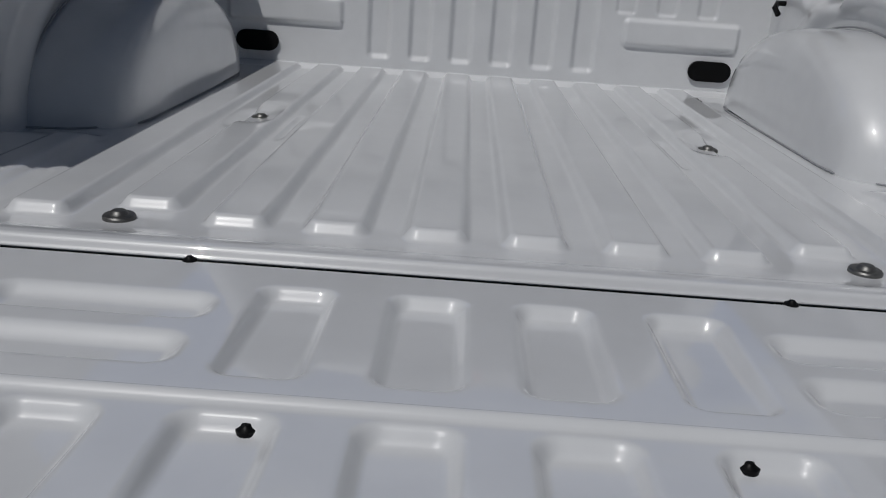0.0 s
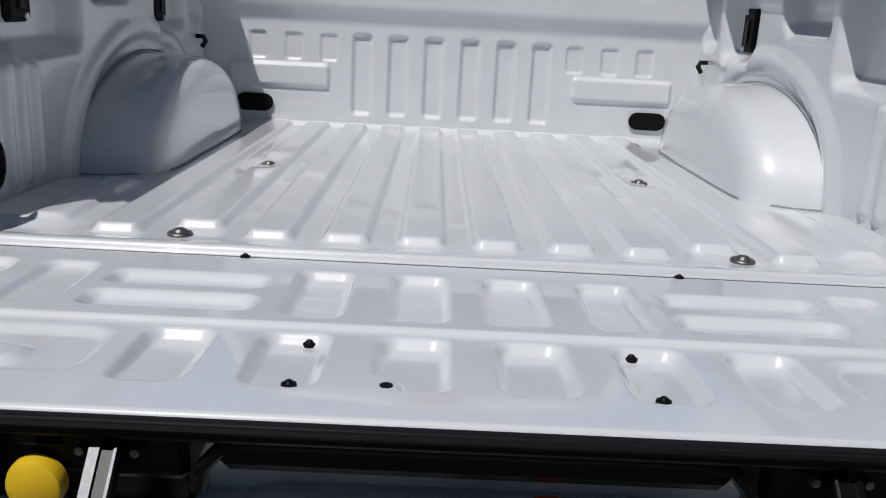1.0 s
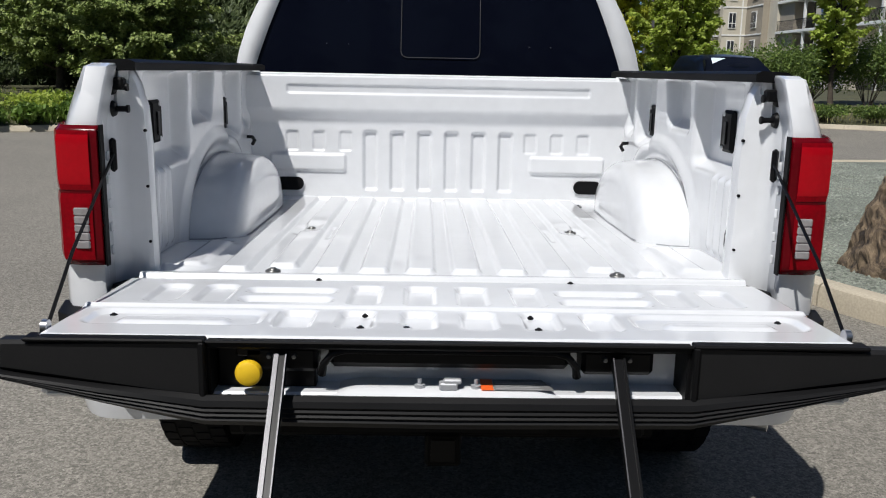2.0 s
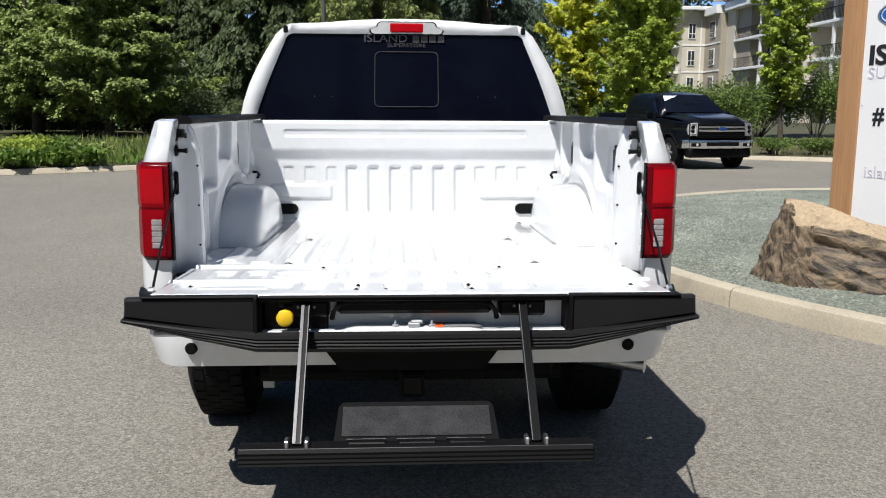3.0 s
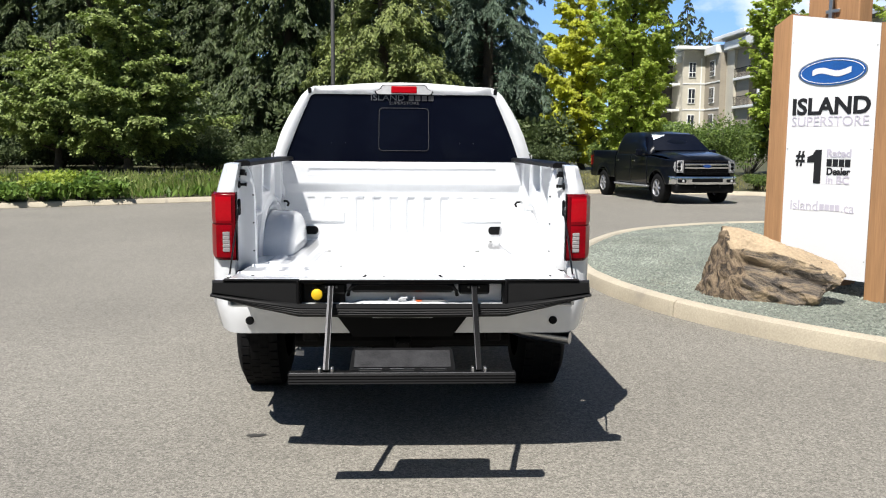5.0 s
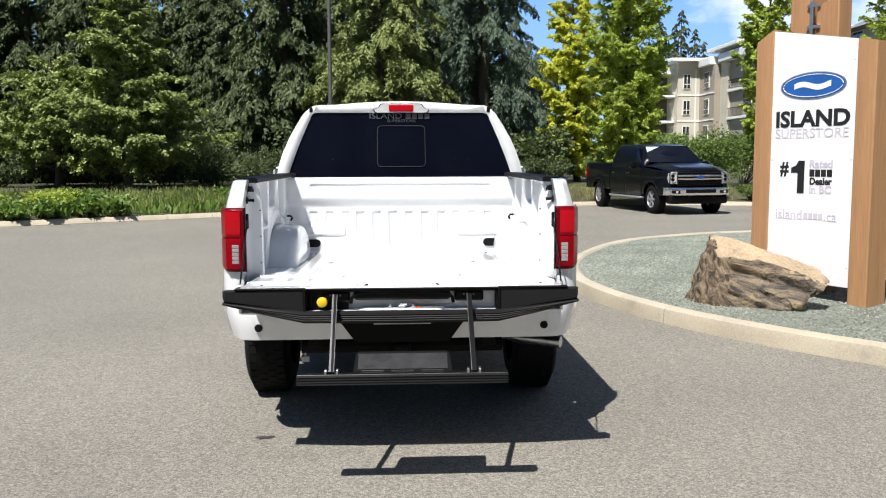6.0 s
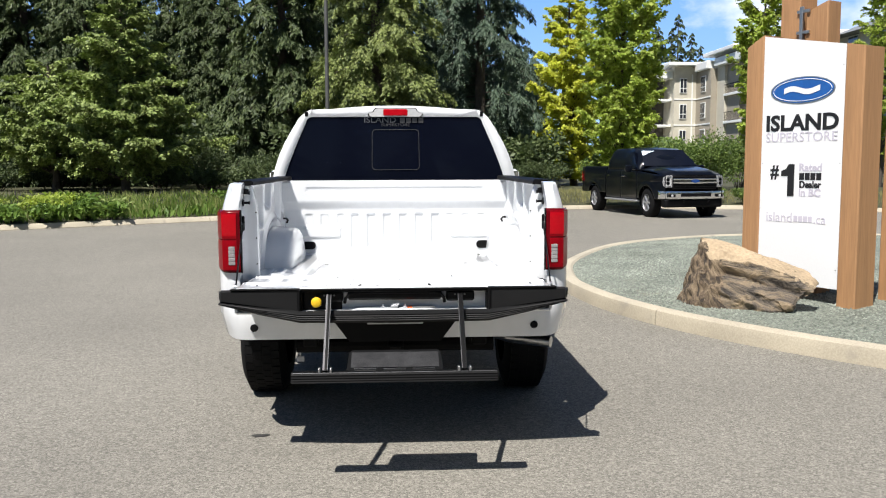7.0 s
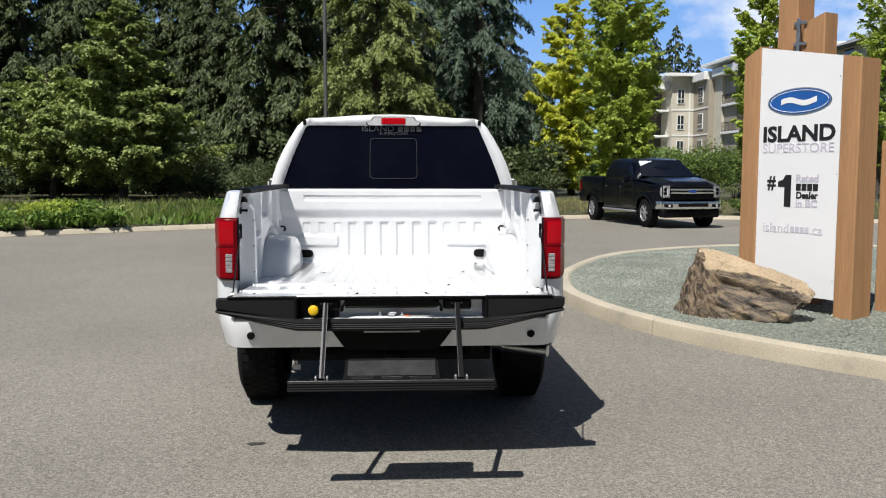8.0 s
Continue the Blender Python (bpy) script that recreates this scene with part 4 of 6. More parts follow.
# black end trim, the open step bay and the folding step
for s in (1, -1):
    poly = [(s * 0.468, 0.901), (s * 0.848, 0.896), (s * 0.852, 0.838), (s * 0.468, 0.784)]
    front_poly = [(s * 0.476, 0.896), (s * 0.842, 0.890), (s * 0.846, 0.846), (s * 0.476, 0.793)]
    rings = [[(x, -0.495, z) for x, z in poly], [(x, -0.522, z) for x, z in poly], [(x, -0.531, z) for x, z in front_poly]]
    trim = part("end_trim", Geo().loft(rings), TRIMBLACK, tailgate, "black grained plastic trim", shade=25)
    part("trim_lip", Geo().box((s * 0.462, -0.538, 0.897), (s * 0.80, -0.498, 0.905), 0.003), PLASTIC, trim)
    part("trim_edge", Geo().box((s * 0.462, -0.540, 0.784), (s * 0.474, -0.50, 0.900), 0.003), PLASTIC, trim)
    rings = []
    for x, zt, zb in ((0.854, 0.840, 0.828), (0.66, 0.816, 0.778), (0.466, 0.796, 0.736), (0.0, 0.796, 0.731)):
        rings.append([(s * x, -0.44, zb)] + [(s * x, -0.535 - dy, zb + k * (zt - zb)) for k, dy in ((0, 0), (0.22, 0.013), (0.30, 0.010), (0.38, 0.0145), (0.46, 0.011), (0.54, 0.015), (0.62, 0.012), (0.70, 0.0155), (0.88, 0.012), (1.0, 0.001))] + [(s * x, -0.50, zt - 0.012 * (zt - zb > 0.03)), (s * x, -0.44, zb + 0.5 * (zt - zb))])
    part("lower_bar", Geo().loft(rings), BARBLACK, tailgate, "black ribbed plastic bar", shade=25)
part("upper_lip", Geo().box((-0.463, -0.528, 0.884), (0.463, -0.498, 0.902), 0.005), PLASTIC, tailgate)
part("upper_lip_bead", Geo().tube([(-0.46, -0.530, 0.899), (0.46, -0.530, 0.899)], 0.004, 6), PLASTIC, tailgate)
part("bay_back", Geo().box((-0.463, -0.438, 0.775), (0.463, -0.430, 0.89), 0.002), WHITE, tailgate, "shaded white metal behind the step bay")
for s in (1, -1):
    part("bay_end", Geo().box((s * 0.456, -0.52, 0.778), (s * 0.464, -0.435, 0.890), 0.002), PLASTIC, tailgate)
ledge = []
for x in np.linspace(-0.452, 0.452, 90):
    up = 0.020 * float(bump_rect(np.array(x), np.array(0.0), -0.005, 0.0, 0.215, 1, 0.06, 0.10))
    ledge.append([(x, -0.438, 0.779 + up), (x, -0.505, 0.779 + up), (x, -0.532, 0.778 + up * 0.15), (x, -0.536, 0.776)])
part("bay_ledge", Geo().grid(np.array(ledge)), WHITE, tailgate, "white metal ledge in the step bay", thick=-0.003)
part("warning_label", Geo().box((0.062, -0.507, 0.8005), (0.086, -0.450, 0.8017), 0), ORANGE, tailgate, "orange warning label")
lab = part("label_panel", Geo().prism([(0.087, -0.507), (0.205, -0.507), (0.186, -0.450), (0.087, -0.450)], "z", 0.8005, 0.8015), mat("label_grey", (0.16, 0.16, 0.16), 0.6, var=0.03), tailgate, "dark label with illegible lines")
for k in range(5):
    part("label_line", Geo().box((0.091, -0.503 + 0.0095 * k, 0.8014), (0.185 - 0.008 * (k % 3), -0.5005 + 0.0095 * k, 0.8019), 0), LENS, lab)
part("bracket", Geo().box((-0.020, -0.507, 0.797), (0.016, -0.482, 0.813), 0.003).box((-0.012, -0.505, 0.810), (0.024, -0.488, 0.820), 0.003), GALV, tailgate, "small bright metal bracket")
for x in (-0.058, 0.052):
    part("stud", Geo().lathe([(0.010, 0.0), (0.010, 0.007), (0.004, 0.008), (0.004, 0.019), (0.0, 0.019)], (x, -0.49, 0.798), "z", 12), GALV, tailgate)
# black grab bar in the bay
bar = [(-0.247, -0.50, 0.828), (-0.243, -0.51, 0.850), (-0.226, -0.512, 0.872), (-0.2, -0.512, 0.879), (0.2, -0.512, 0.879), (0.226, -0.512, 0.872), (0.243, -0.51, 0.850), (0.247, -0.50, 0.828)]
part("grab_bar", Geo().tube(bar, [0.009, 0.008, 0.007, 0.006, 0.006, 0.007, 0.008, 0.009], 8), SATIN, tailgate)
part("bay_shade_panel", Geo().box((-0.235, -0.50, 0.839), (0.235, -0.44, 0.884), 0.012), SATIN, tailgate)
part("knob", Geo().lathe([(0.0, -0.527), (0.017, -0.5265), (0.0235, -0.523), (0.0258, -0.517), (0.0258, -0.509), (0.012, -0.507), (0.012, -0.47), (0.0, -0.47)], (-0.385, 0, 0.833), "y", 36), YELLOW, tailgate, "round yellow grab-handle cap")
part("knob_socket", Geo().box((-0.41, -0.505, 0.862), (-0.36, -0.44, 0.882), 0.004), SATIN, tailgate)
part("bay_plate", Geo().box((-0.454, -0.47, 0.784), (-0.262, -0.44, 0.883), 0.004), SATIN, tailgate)
part("knob_clip", Geo().box((-0.41, -0.53, 0.779), (-0.36, -0.505, 0.787), 0.003), STEEL, tailgate)
for s in (1, -1):
    hs = part("step_hinge", Geo().box((s * 0.255, -0.505, 0.832), (s * 0.395, -0.44, 0.883), 0.008), SATIN, tailgate, "black step hinge housing")
    for dx in (-0.028, 0.028):
        part("hinge_pin", Geo().lathe([(0.0, -0.516), (0.004, -0.516), (0.005, -0.51), (0.005, -0.50)], (s * 0.322 + dx * 0.85, 0, 0.866), "y", 10), BOLT, hs)
    a, b = Vector((s * 0.323, -0.512, 0.866)), Vector((s * 0.320, -0.835, 0.565))
    d = (b - a).normalized()
    nrm = Vector((0, d.z, -d.y))
    pts = [p + Vector((dx, 0, 0)) + nrm * dn for p in (a, b) for dx in (-0.012, 0.012) for dn in (-0.008, 0.008)]
    arm = part("step_arm", Geo().hull(pts), ARMBLACK, tailgate, "black metal step arm", shade=20)
    for dx, e2, metal_ in ((-0.0072, 0.0045, DULLSTEEL), (0.0108, 0.0013, DULLSTEEL)) if s < 0 else ((-0.0107, 0.0013, DULLSTEEL), (0.0100, 0.0022, ARMBLACK)):
        pts = [p + Vector((dx + e, 0, 0)) + nrm * dn for p in (a, b) for e in (-e2, e2) for dn in (0.006, 0.0115)]
        part("arm_rib", Geo().hull(pts), metal_, arm, "dull steel edge" if metal_ is DULLSTEEL else "")
    for dx in (-0.026, 0.026):
        part("arm_foot", Geo().box((s * 0.320 + dx - 0.006, -0.85, 0.556), (s * 0.320 + dx + 0.006, -0.815, 0.582), 0.003), STEEL, arm)
board = []
sec = [(-0.788, 0.530), (-0.788, 0.556), (-0.81, 0.562), (-0.838, 0.564), (-0.856, 0.561), (-0.862, 0.553), (-0.8600, 0.546), (-0.8625, 0.540), (-0.8605, 0.534), (-0.8635, 0.528), (-0.8615, 0.523), (-0.864, 0.518), (-0.852, 0.514), (-0.81, 0.520)]
for x in (-0.474, -0.470, -0.462, 0.462, 0.470, 0.474):
    k = 0.97 if abs(x) > 0.472 else 1
    board.append([(x, -0.80 + (y + 0.80) * k, 0.535 + (z - 0.535) * k) for y, z in sec])
step = part("step_board", Geo().loft(board), PLASTIC, tailgate, "black ribbed folding step", shade=20)
for s in (-1, 0, 1):
    part("step_slot", Geo().box((s * 0.135 - 0.05, -0.832, 0.561), (s * 0.135 + 0.05, -0.805, 0.5675), 0.003), SATIN, step)
    part("slot_edge", Geo().box((s * 0.135 - 0.055, -0.803, 0.5645), (s * 0.135 + 0.05, -0.800, 0.5675), 0.0005), DULLSTEEL, step)
part("step_edge", Geo().tube([(-0.47, -0.853, 0.5615), (0.47, -0.853, 0.5615)], 0.0013, 6), DULLSTEEL, step, "thin steel line along the step edge")
pd = [(-0.225, 0.56), (0.225, 0.56), (0.218, 0.618), (0.205, 0.626), (-0.205, 0.626), (-0.218, 0.618)]
sl = lambda z: -0.80 + (z - 0.56) / 0.066 * 0.125      # the pad leans forward
pad = part("step_pad", Geo().loft([[(x, sl(z), z) for x, z in pd], [(x, sl(z) + 0.008, z - 0.014) for x, z in pd]]), PLASTIC, step, shade=20)
part("grip_tape", Geo().loft([[(x, sl(z) - 0.002, z + 0.003) for x, z in ((-0.205, 0.567), (0.205, 0.567), (0.205, 0.617), (-0.205, 0.617))], [(x, sl(z), z) for x, z in ((-0.205, 0.567), (0.205, 0.567), (0.205, 0.617), (-0.205, 0.617))]]), GRIT, pad, "dark gritty grip surface")

# ---- rear bumper and underside ----
secs = []
for x in np.linspace(-0.965, 0.965, 61):
    a = abs(x)
    yb = -0.150 + 0.20 * max(0, (a - 0.76) / 0.205) ** 2.8
    top = 0.775
    lo = 0.572 + 0.008 * max(0, (a - 0.86) / 0.1) ** 2
    low = lambda z: x * (1 - 0.024 * max(0, (0.72 - z) / 0.13) * float(smooth((a - 0.78) / 0.18)))
    secs.append([(x, yb + 0.10, top), (x, yb + 0.012, top), (x, yb, top - 0.02), (x, yb - 0.004, 0.70), (low(0.63), yb + 0.006, 0.63), (low(lo), yb + 0.022, lo), (low(lo), yb + 0.09, lo - 0.005)])
bumper = part("rear_bumper", Geo().grid(np.array(secs)), WHITE, truck, "white rear bumper", shade=40, thick=0.004)
pads = [(x, y) for x, y in ((-0.985, 0.10), (-0.958, -0.01), (-0.82, -0.145), (-0.7, -0.158), (0.7, -0.158), (0.82, -0.145), (0.958, -0.01), (0.985, 0.10))]
part("bumper_top_pad", Geo().prism(pads, "z", 0.766, 0.804), PLASTIC, bumper)
for s in (1, -1):
    part("roof_moulding", Geo().box((s * 0.664, 2.024, 1.874), (s * 0.690, 2.07, 1.914), 0.004), PLASTIC, truck, "short black roof moulding")
tz = [(-0.325, 0.668), (0.325, 0.668), (0.245, 0.560), (-0.245, 0.560)]
plate = part("plate_recess", Geo().prism(tz, "y", -0.160, -0.12), PLASTIC, bumper, "black recess in the bumper")
part("plate_bar", Geo().box((-0.15, -0.166, 0.655), (0.15, -0.158, 0.668), 0.002), LENS, plate)
for s in (1, -1):
    part("parking_sensor", Geo().lathe([(0.0, -0.006), (0.018, -0.005), (0.021, 0.0), (0.021, 0.02)], (s * 0.752, -0.150, 0.640), "y", 20), PLASTIC, bumper, "round black parking sensor")
    part("bumper_bracket", Geo().box((s * 0.42, -0.10, 0.52), (s * 0.50, 0.15, 0.66), 0.01), UNDER, truck)
    part("leaf_spring", Geo().tube([(s * 0.55, 0.35, 0.50), (s * 0.55, 0.75, 0.40), (s * 0.55, AXLE_R, 0.37), (s * 0.55, 1.6, 0.42), (s * 0.55, 1.9, 0.52)], 0.03, 6), UNDER, truck)
hitch = part("hitch_receiver", Geo().box((-0.045, -0.10, 0.44), (0.045, 0.20, 0.53), 0.008), UNDER, truck)
part("hitch_mouth", Geo().box((-0.03, -0.104, 0.455), (0.03, -0.098, 0.515), 0.002), SATIN, hitch)
part("hitch_tube", Geo().tube([(-0.55, 0.05, 0.50), (0.55, 0.05, 0.50)], 0.04, 10), UNDER, truck)
part("rear_axle", Geo().tube([(-0.72, AXLE_R, 0.40), (-0.2, AXLE_R, 0.40), (-0.12, AXLE_R, 0.40), (0.12, AXLE_R, 0.40), (0.2, AXLE_R, 0.40), (0.72, AXLE_R, 0.40)], [0.045, 0.05, 0.13, 0.13, 0.05, 0.045], 12), UNDER, truck)
part("spare_tyre", Geo().lathe([(0.18, 0.0), (0.33, -0.01), (0.37, 0.05), (0.37, 0.17), (0.33, 0.22), (0.18, 0.21)], (0.0, 0.52, 0.42), "z", 40), RUBBER, truck)
part("exhaust_pipe", Geo().tube([(0.55, 0.9, 0.48), (0.57, 0.45, 0.49), (0.66, 0.22, 0.500), (0.89, 0.10, 0.49)], 0.033, 14), STEEL, truck, "steel exhaust tip")
part("spring_shackle", Geo().box((-0.584, 0.29, 0.352), (-0.538, 0.30, 0.386), 0.004).box((-0.566, 0.295, 0.386), (-0.556, 0.30, 0.45), 0.002), GALV, truck, "pale metal spring shackle")
part("bed_underside", Geo().box((-0.80, 0.06, 0.70), (0.80, 1.9, 0.80), 0.02), UNDER, truck)

# ---- high brake lamp, rear window latch frame and lettering ----
base = rounded(-1, 0.205, 1.872, 1.936, 0.165, 0.024)
part("lamp_gasket", Geo().prism([(x + 0.008, z) for x, z in rounded(-1, 0.213, 1.866, 1.941, 0.172, 0.027)], "y", 2.021, 2.06), PLASTIC, truck)
hb = part("high_brake_lamp", Geo().prism([(x + 0.008, z) for x, z in base], "y", 2.016, 2.06), LENS, truck, "high brake lamp with clear cargo lights")
part("brake_lens", Geo().box((-0.086, 2.008, 1.880), (0.102, 2.03, 1.930), 0.006), RED, hb, "red lens")
zo, zi = rounded(-1, 0.185, 1.462, 1.775, 0.182, 0.03), rounded(-1, 0.182, 1.465, 1.772, 0.179, 0.028)
yy = lambda z: 2.047 - 0.05 * (1.92 - z) - 0.004
n = len(zo)
fr = [(x + 0.007, yy(z), z) for x, z in zo] + [(x + 0.007, yy(z), z) for x, z in zi]
part("slider_frame", Geo().add(fr, [(i, (i + 1) % n, n + (i + 1) % n, n + i) for i in range(n)]), GREYLINE, rear_pane, "thin pale line round the sliding pane", shade=0, thick=0.002)
for s in (1, -1):
    for z, x in ((1.520, 0.42), (1.520, 0.52)):
        part("defroster_dot", Geo().box((s * x - 0.0022, yy(z) - 0.002, z - 0.0022), (s * x + 0.0022, yy(z), z + 0.0022), 0), LETTER, rear_pane)
words("ISLAND", 0.060, pose(-0.112, yy(1.845) - 0.004, 1.846, 90), LETTER, rear_pane, "window_lettering", 0.0008, width=0.245)
for k in range(4):
    part("lettering_bar", Geo().box((0.042 + 0.048 * k, yy(1.846) - 0.004, 1.826), (0.080 + 0.048 * k, yy(1.846) - 0.002, 1.866), 0.0009), GREYLINE, rear_pane)
words("SUPERSTORE", 0.03, pose(0.008, yy(1.81) - 0.004, 1.809, 90), GREYLINE, rear_pane, "window_lettering_small", 0.0008, width=0.22)

# ---- sky in the distance ----
BLUE = bpy.data.materials.new("distant_sky")
BLUE.use_nodes = True
n_, l_ = BLUE.node_tree.nodes, BLUE.node_tree.links
n_.clear()
tc_ = n_.new("ShaderNodeTexCoord")
sp_ = n_.new("ShaderNodeSeparateXYZ")
hgt = n_.new("ShaderNodeMapRange")
hgt.inputs["From Max"].default_value = 150.0
grad = n_.new("ShaderNodeValToRGB")
grad.color_ramp.elements[0].color, grad.color_ramp.elements[1].color = (0.36, 0.56, 0.84, 1), (0.06, 0.22, 0.64, 1)
side_ = n_.new("ShaderNodeMapRange")
side_.inputs["From Min"].default_value, side_.inputs["From Max"].default_value = 110.0, 260.0
side_.inputs["To Min"].default_value, side_.inputs["To Max"].default_value = -0.10, 0.19
mp_ = n_.new("ShaderNodeMapping")
mp_.inputs["Scale"].default_value, mp_.inputs["Location"].default_value = (0.011, 0.011, 0.020), (1.3, 0.0, 0.6)
puff = n_.new("ShaderNodeTexNoise")
puff.inputs["Scale"].default_value, puff.inputs["Detail"].default_value, puff.inputs["Roughness"].default_value = 1.0, 8.0, 0.55
sum_ = n_.new("ShaderNodeMath")
sum_.operation = "ADD"
ramp_ = n_.new("ShaderNodeValToRGB")
ramp_.color_ramp.elements[0].position, ramp_.color_ramp.elements[1].position = 0.50, 0.64
mix_ = n_.new("ShaderNodeMix")
mix_.data_type = "RGBA"
mix_.inputs["B"].default_value = (0.74, 0.77, 0.82, 1)
em_ = n_.new("ShaderNodeEmission")
out_ = n_.new("ShaderNodeOutputMaterial")
l_.new(tc_.outputs["Object"], sp_.inputs["Vector"]), l_.new(sp_.outputs["Z"], hgt.inputs["Value"]), l_.new(hgt.outputs["Result"], grad.inputs["Fac"])
l_.new(sp_.outputs["X"], side_.inputs["Value"]), l_.new(tc_.outputs["Object"], mp_.inputs["Vector"]), l_.new(mp_.outputs["Vector"], puff.inputs["Vector"])
l_.new(puff.outputs["Fac"], sum_.inputs[0]), l_.new(side_.outputs["Result"], sum_.inputs[1]), l_.new(sum_.outputs[0], ramp_.inputs["Fac"])
l_.new(ramp_.outputs["Color"], mix_.inputs["Factor"]), l_.new(grad.outputs["Color"], mix_.inputs["A"])
l_.new(mix_.outputs["Result"], em_.inputs["Color"]), l_.new(em_.outputs["Emission"], out_.inputs["Surface"])
bow = [[(470 * math.sin(a), 470 * math.cos(a), z) for z in (-2, 60, 130, 220, 320)] for a in np.linspace(radians(-62), radians(62), 40)]
tagged(part("backdrop", Geo().grid(np.array(bow)), BLUE), "blue summer sky with a few white clouds", "sky", kind="structure")

# ---- the dark pickup parked beyond ----
BRIGHTALLOY = mat("bright_alloy", (0.42, 0.42, 0.44), 0.35, metal=0.6, var=0.05)
dark = thing("pickup_truck", "black pickup truck with chrome grille parked by the kerb", "truck", pose(7.13, 23.82, 0, 0, 0, 189.5))
truck_shell(dark, BLACKP, BRIGHTALLOY, True)
part("bed_cover", Geo().box((-0.90, 0.03, 1.36), (0.90, 1.92, 1.40), 0.015), PLASTIC, dark)
part("tailgate", Geo().box((-0.80, -0.03, 0.80), (0.80, 0.03, 1.39), 0.02), BLACKP, dark)
part("rear_bumper", Geo().box((-0.95, -0.14, 0.58), (0.95, 0.02, 0.78), 0.03), CHROME, dark)
for s in (1, -1):
    part("tail_lamp", Geo().box((s * 0.82, -0.035, 0.92), (s * 0.975, 0.19, 1.26), 0.02), RED, dark)
    part("bed_corner", Geo().box((s * 0.80, 0.0, 0.60), (s * 0.975, 0.22, 1.39), 0.02), BLACKP, dark)

# ---- timber and panel sign ----
TIMBER = mat("stained_timber", (0.38, 0.205, 0.095), 0.65, var=0.10, scale=1.2, fine=9.0, bump=0.25, dist=0.004)
n_, l_, b_ = nodes_of(TIMBER)
for nd in list(n_):
    if nd.type == "TEX_NOISE":
        mp = n_.new("ShaderNodeMapping")
        mp.inputs["Scale"].default_value = (9.0, 9.0, 0.5)
        src = nd.inputs["Vector"].links[0].from_socket
        l_.new(src, mp.inputs["Vector"]), l_.new(mp.outputs["Vector"], nd.inputs["Vector"])
PANEL = mat("white_sign_panel", (0.80, 0.80, 0.81), 0.45, var=0.012, scale=1.0)
SIGNBLUE = mat("sign_blue", (0.016, 0.10, 0.36), 0.4, var=0.08, scale=3.0)
INK = mat("sign_black", (0.012, 0.012, 0.013), 0.5, var=0.02)
INKGREY = mat("sign_grey", (0.56, 0.53, 0.61), 0.5, var=0.02)
sign = thing("sign", "tall white dealer sign panel between brown timber posts", "sign", pose(3.915, 3.46, 0.1, 0, 0, -63))


def timber(x0, x1, y0, y1, z, ztop_l, ztop_r, name="timber_post"):
    c = 0.012
    prof = [(x0 + c, y0), (x1 - c, y0), (x1, y0 + c), (x1, y1 - c), (x1 - c, y1), (x0 + c, y1), (x0, y1 - c), (x0, y0 + c)]
    top = lambda x: ztop_l + (ztop_r - ztop_l) * (x - x0) / (x1 - x0)
    return part(name, Geo().loft([[(x, y, z) for x, y in prof], [(x, y, top(x)) for x, y in prof]]), TIMBER, sign, shade=25)


pp = [(-0.455, 0.22), (0.455, 0.22), (0.455, 2.485), (-0.455, 2.66)]
panel = part("panel", Geo().prism(pp, "y", -0.004, 0.05), PANEL, sign, "white sign panel", shade=0)
timber(-0.665, -0.457, -0.015, 0.28, -0.1, 2.565, 2.675)
timber(0.457, 0.648, -0.015, 0.28, -0.1, 2.49, 2.45)
timber(-0.645, -0.405, 0.45, 0.72, -0.1, 4.1, 4.1)
timber(-0.335, -0.085, 0.45, 0.66, -0.1, 2.92, 3.0)
timber(0.47, 0.80, 0.60, 0.95, -0.1, 1.72, 1.66)
br = part("steel_bracket", Geo().box((-0.395, 0.42, 2.62), (-0.355, 0.455, 2.98), 0.006), STEEL, sign, "grey steel bracket")
for z in (2.72, 2.93):
    part("bracket_arm", Geo().box((-0.43, 0.425, z - 0.016), (-0.28, 0.4495, z + 0.016), 0.004), STEEL, br)


def ellipse(cx, cz, a, b, n=48):
    return [(cx + a * math.cos(2 * math.pi * k / n), cz + b * math.sin(2 * math.pi * k / n)) for k in range(n)]


oval = part("oval_badge", Geo().prism(ellipse(0.0, 2.10, 0.36, 0.130), "y", -0.008, -0.004), STEEL, panel, "plain blue oval with silver rim", shade=0)
part("oval_field", Geo().prism(ellipse(0.0, 2.10, 0.345, 0.120), "y", -0.010, -0.007), SIGNBLUE, oval, shade=0)
part("oval_rim", Geo().tube([(x, -0.010, z) for x, z in ellipse(0.0, 2.10, 0.325, 0.104)], 0.004, 6, caps=False), PANEL, oval)
part("oval_bar", Geo().prism([(-0.20 + 0.4 * t, 2.10 + 0.018 * math.sin(7 * t) + 0.026) for t in np.linspace(0, 1, 20)] + [(-0.20 + 0.4 * t, 2.10 + 0.018 * math.sin(7 * t) - 0.026) for t in np.linspace(1, 0, 20)], "y", -0.013, -0.009), PANEL, oval, shade=0)
words("ISLAND", 0.21, pose(0.0, -0.006, 1.785, 90), INK, panel, "sign_lettering", 0.002, bold=0.007, width=0.81)
words("SUPERSTORE", 0.13, pose(0.0, -0.006, 1.650, 90), INKGREY, panel, "sign_lettering", 0.002, width=0.80)
words("#", 0.19, pose(-0.285, -0.006, 1.315, 90), INK, panel, "sign_lettering", 0.002, bold=0.005, width=0.10)
part("sign_lettering", Geo().prism([(-0.130, 1.080), (-0.055, 1.080), (-0.055, 1.392), (-0.120, 1.392), (-0.150, 1.345), (-0.205, 1.325), (-0.205, 1.275), (-0.130, 1.275)], "y", -0.008, -0.004), INK, panel, shade=0)
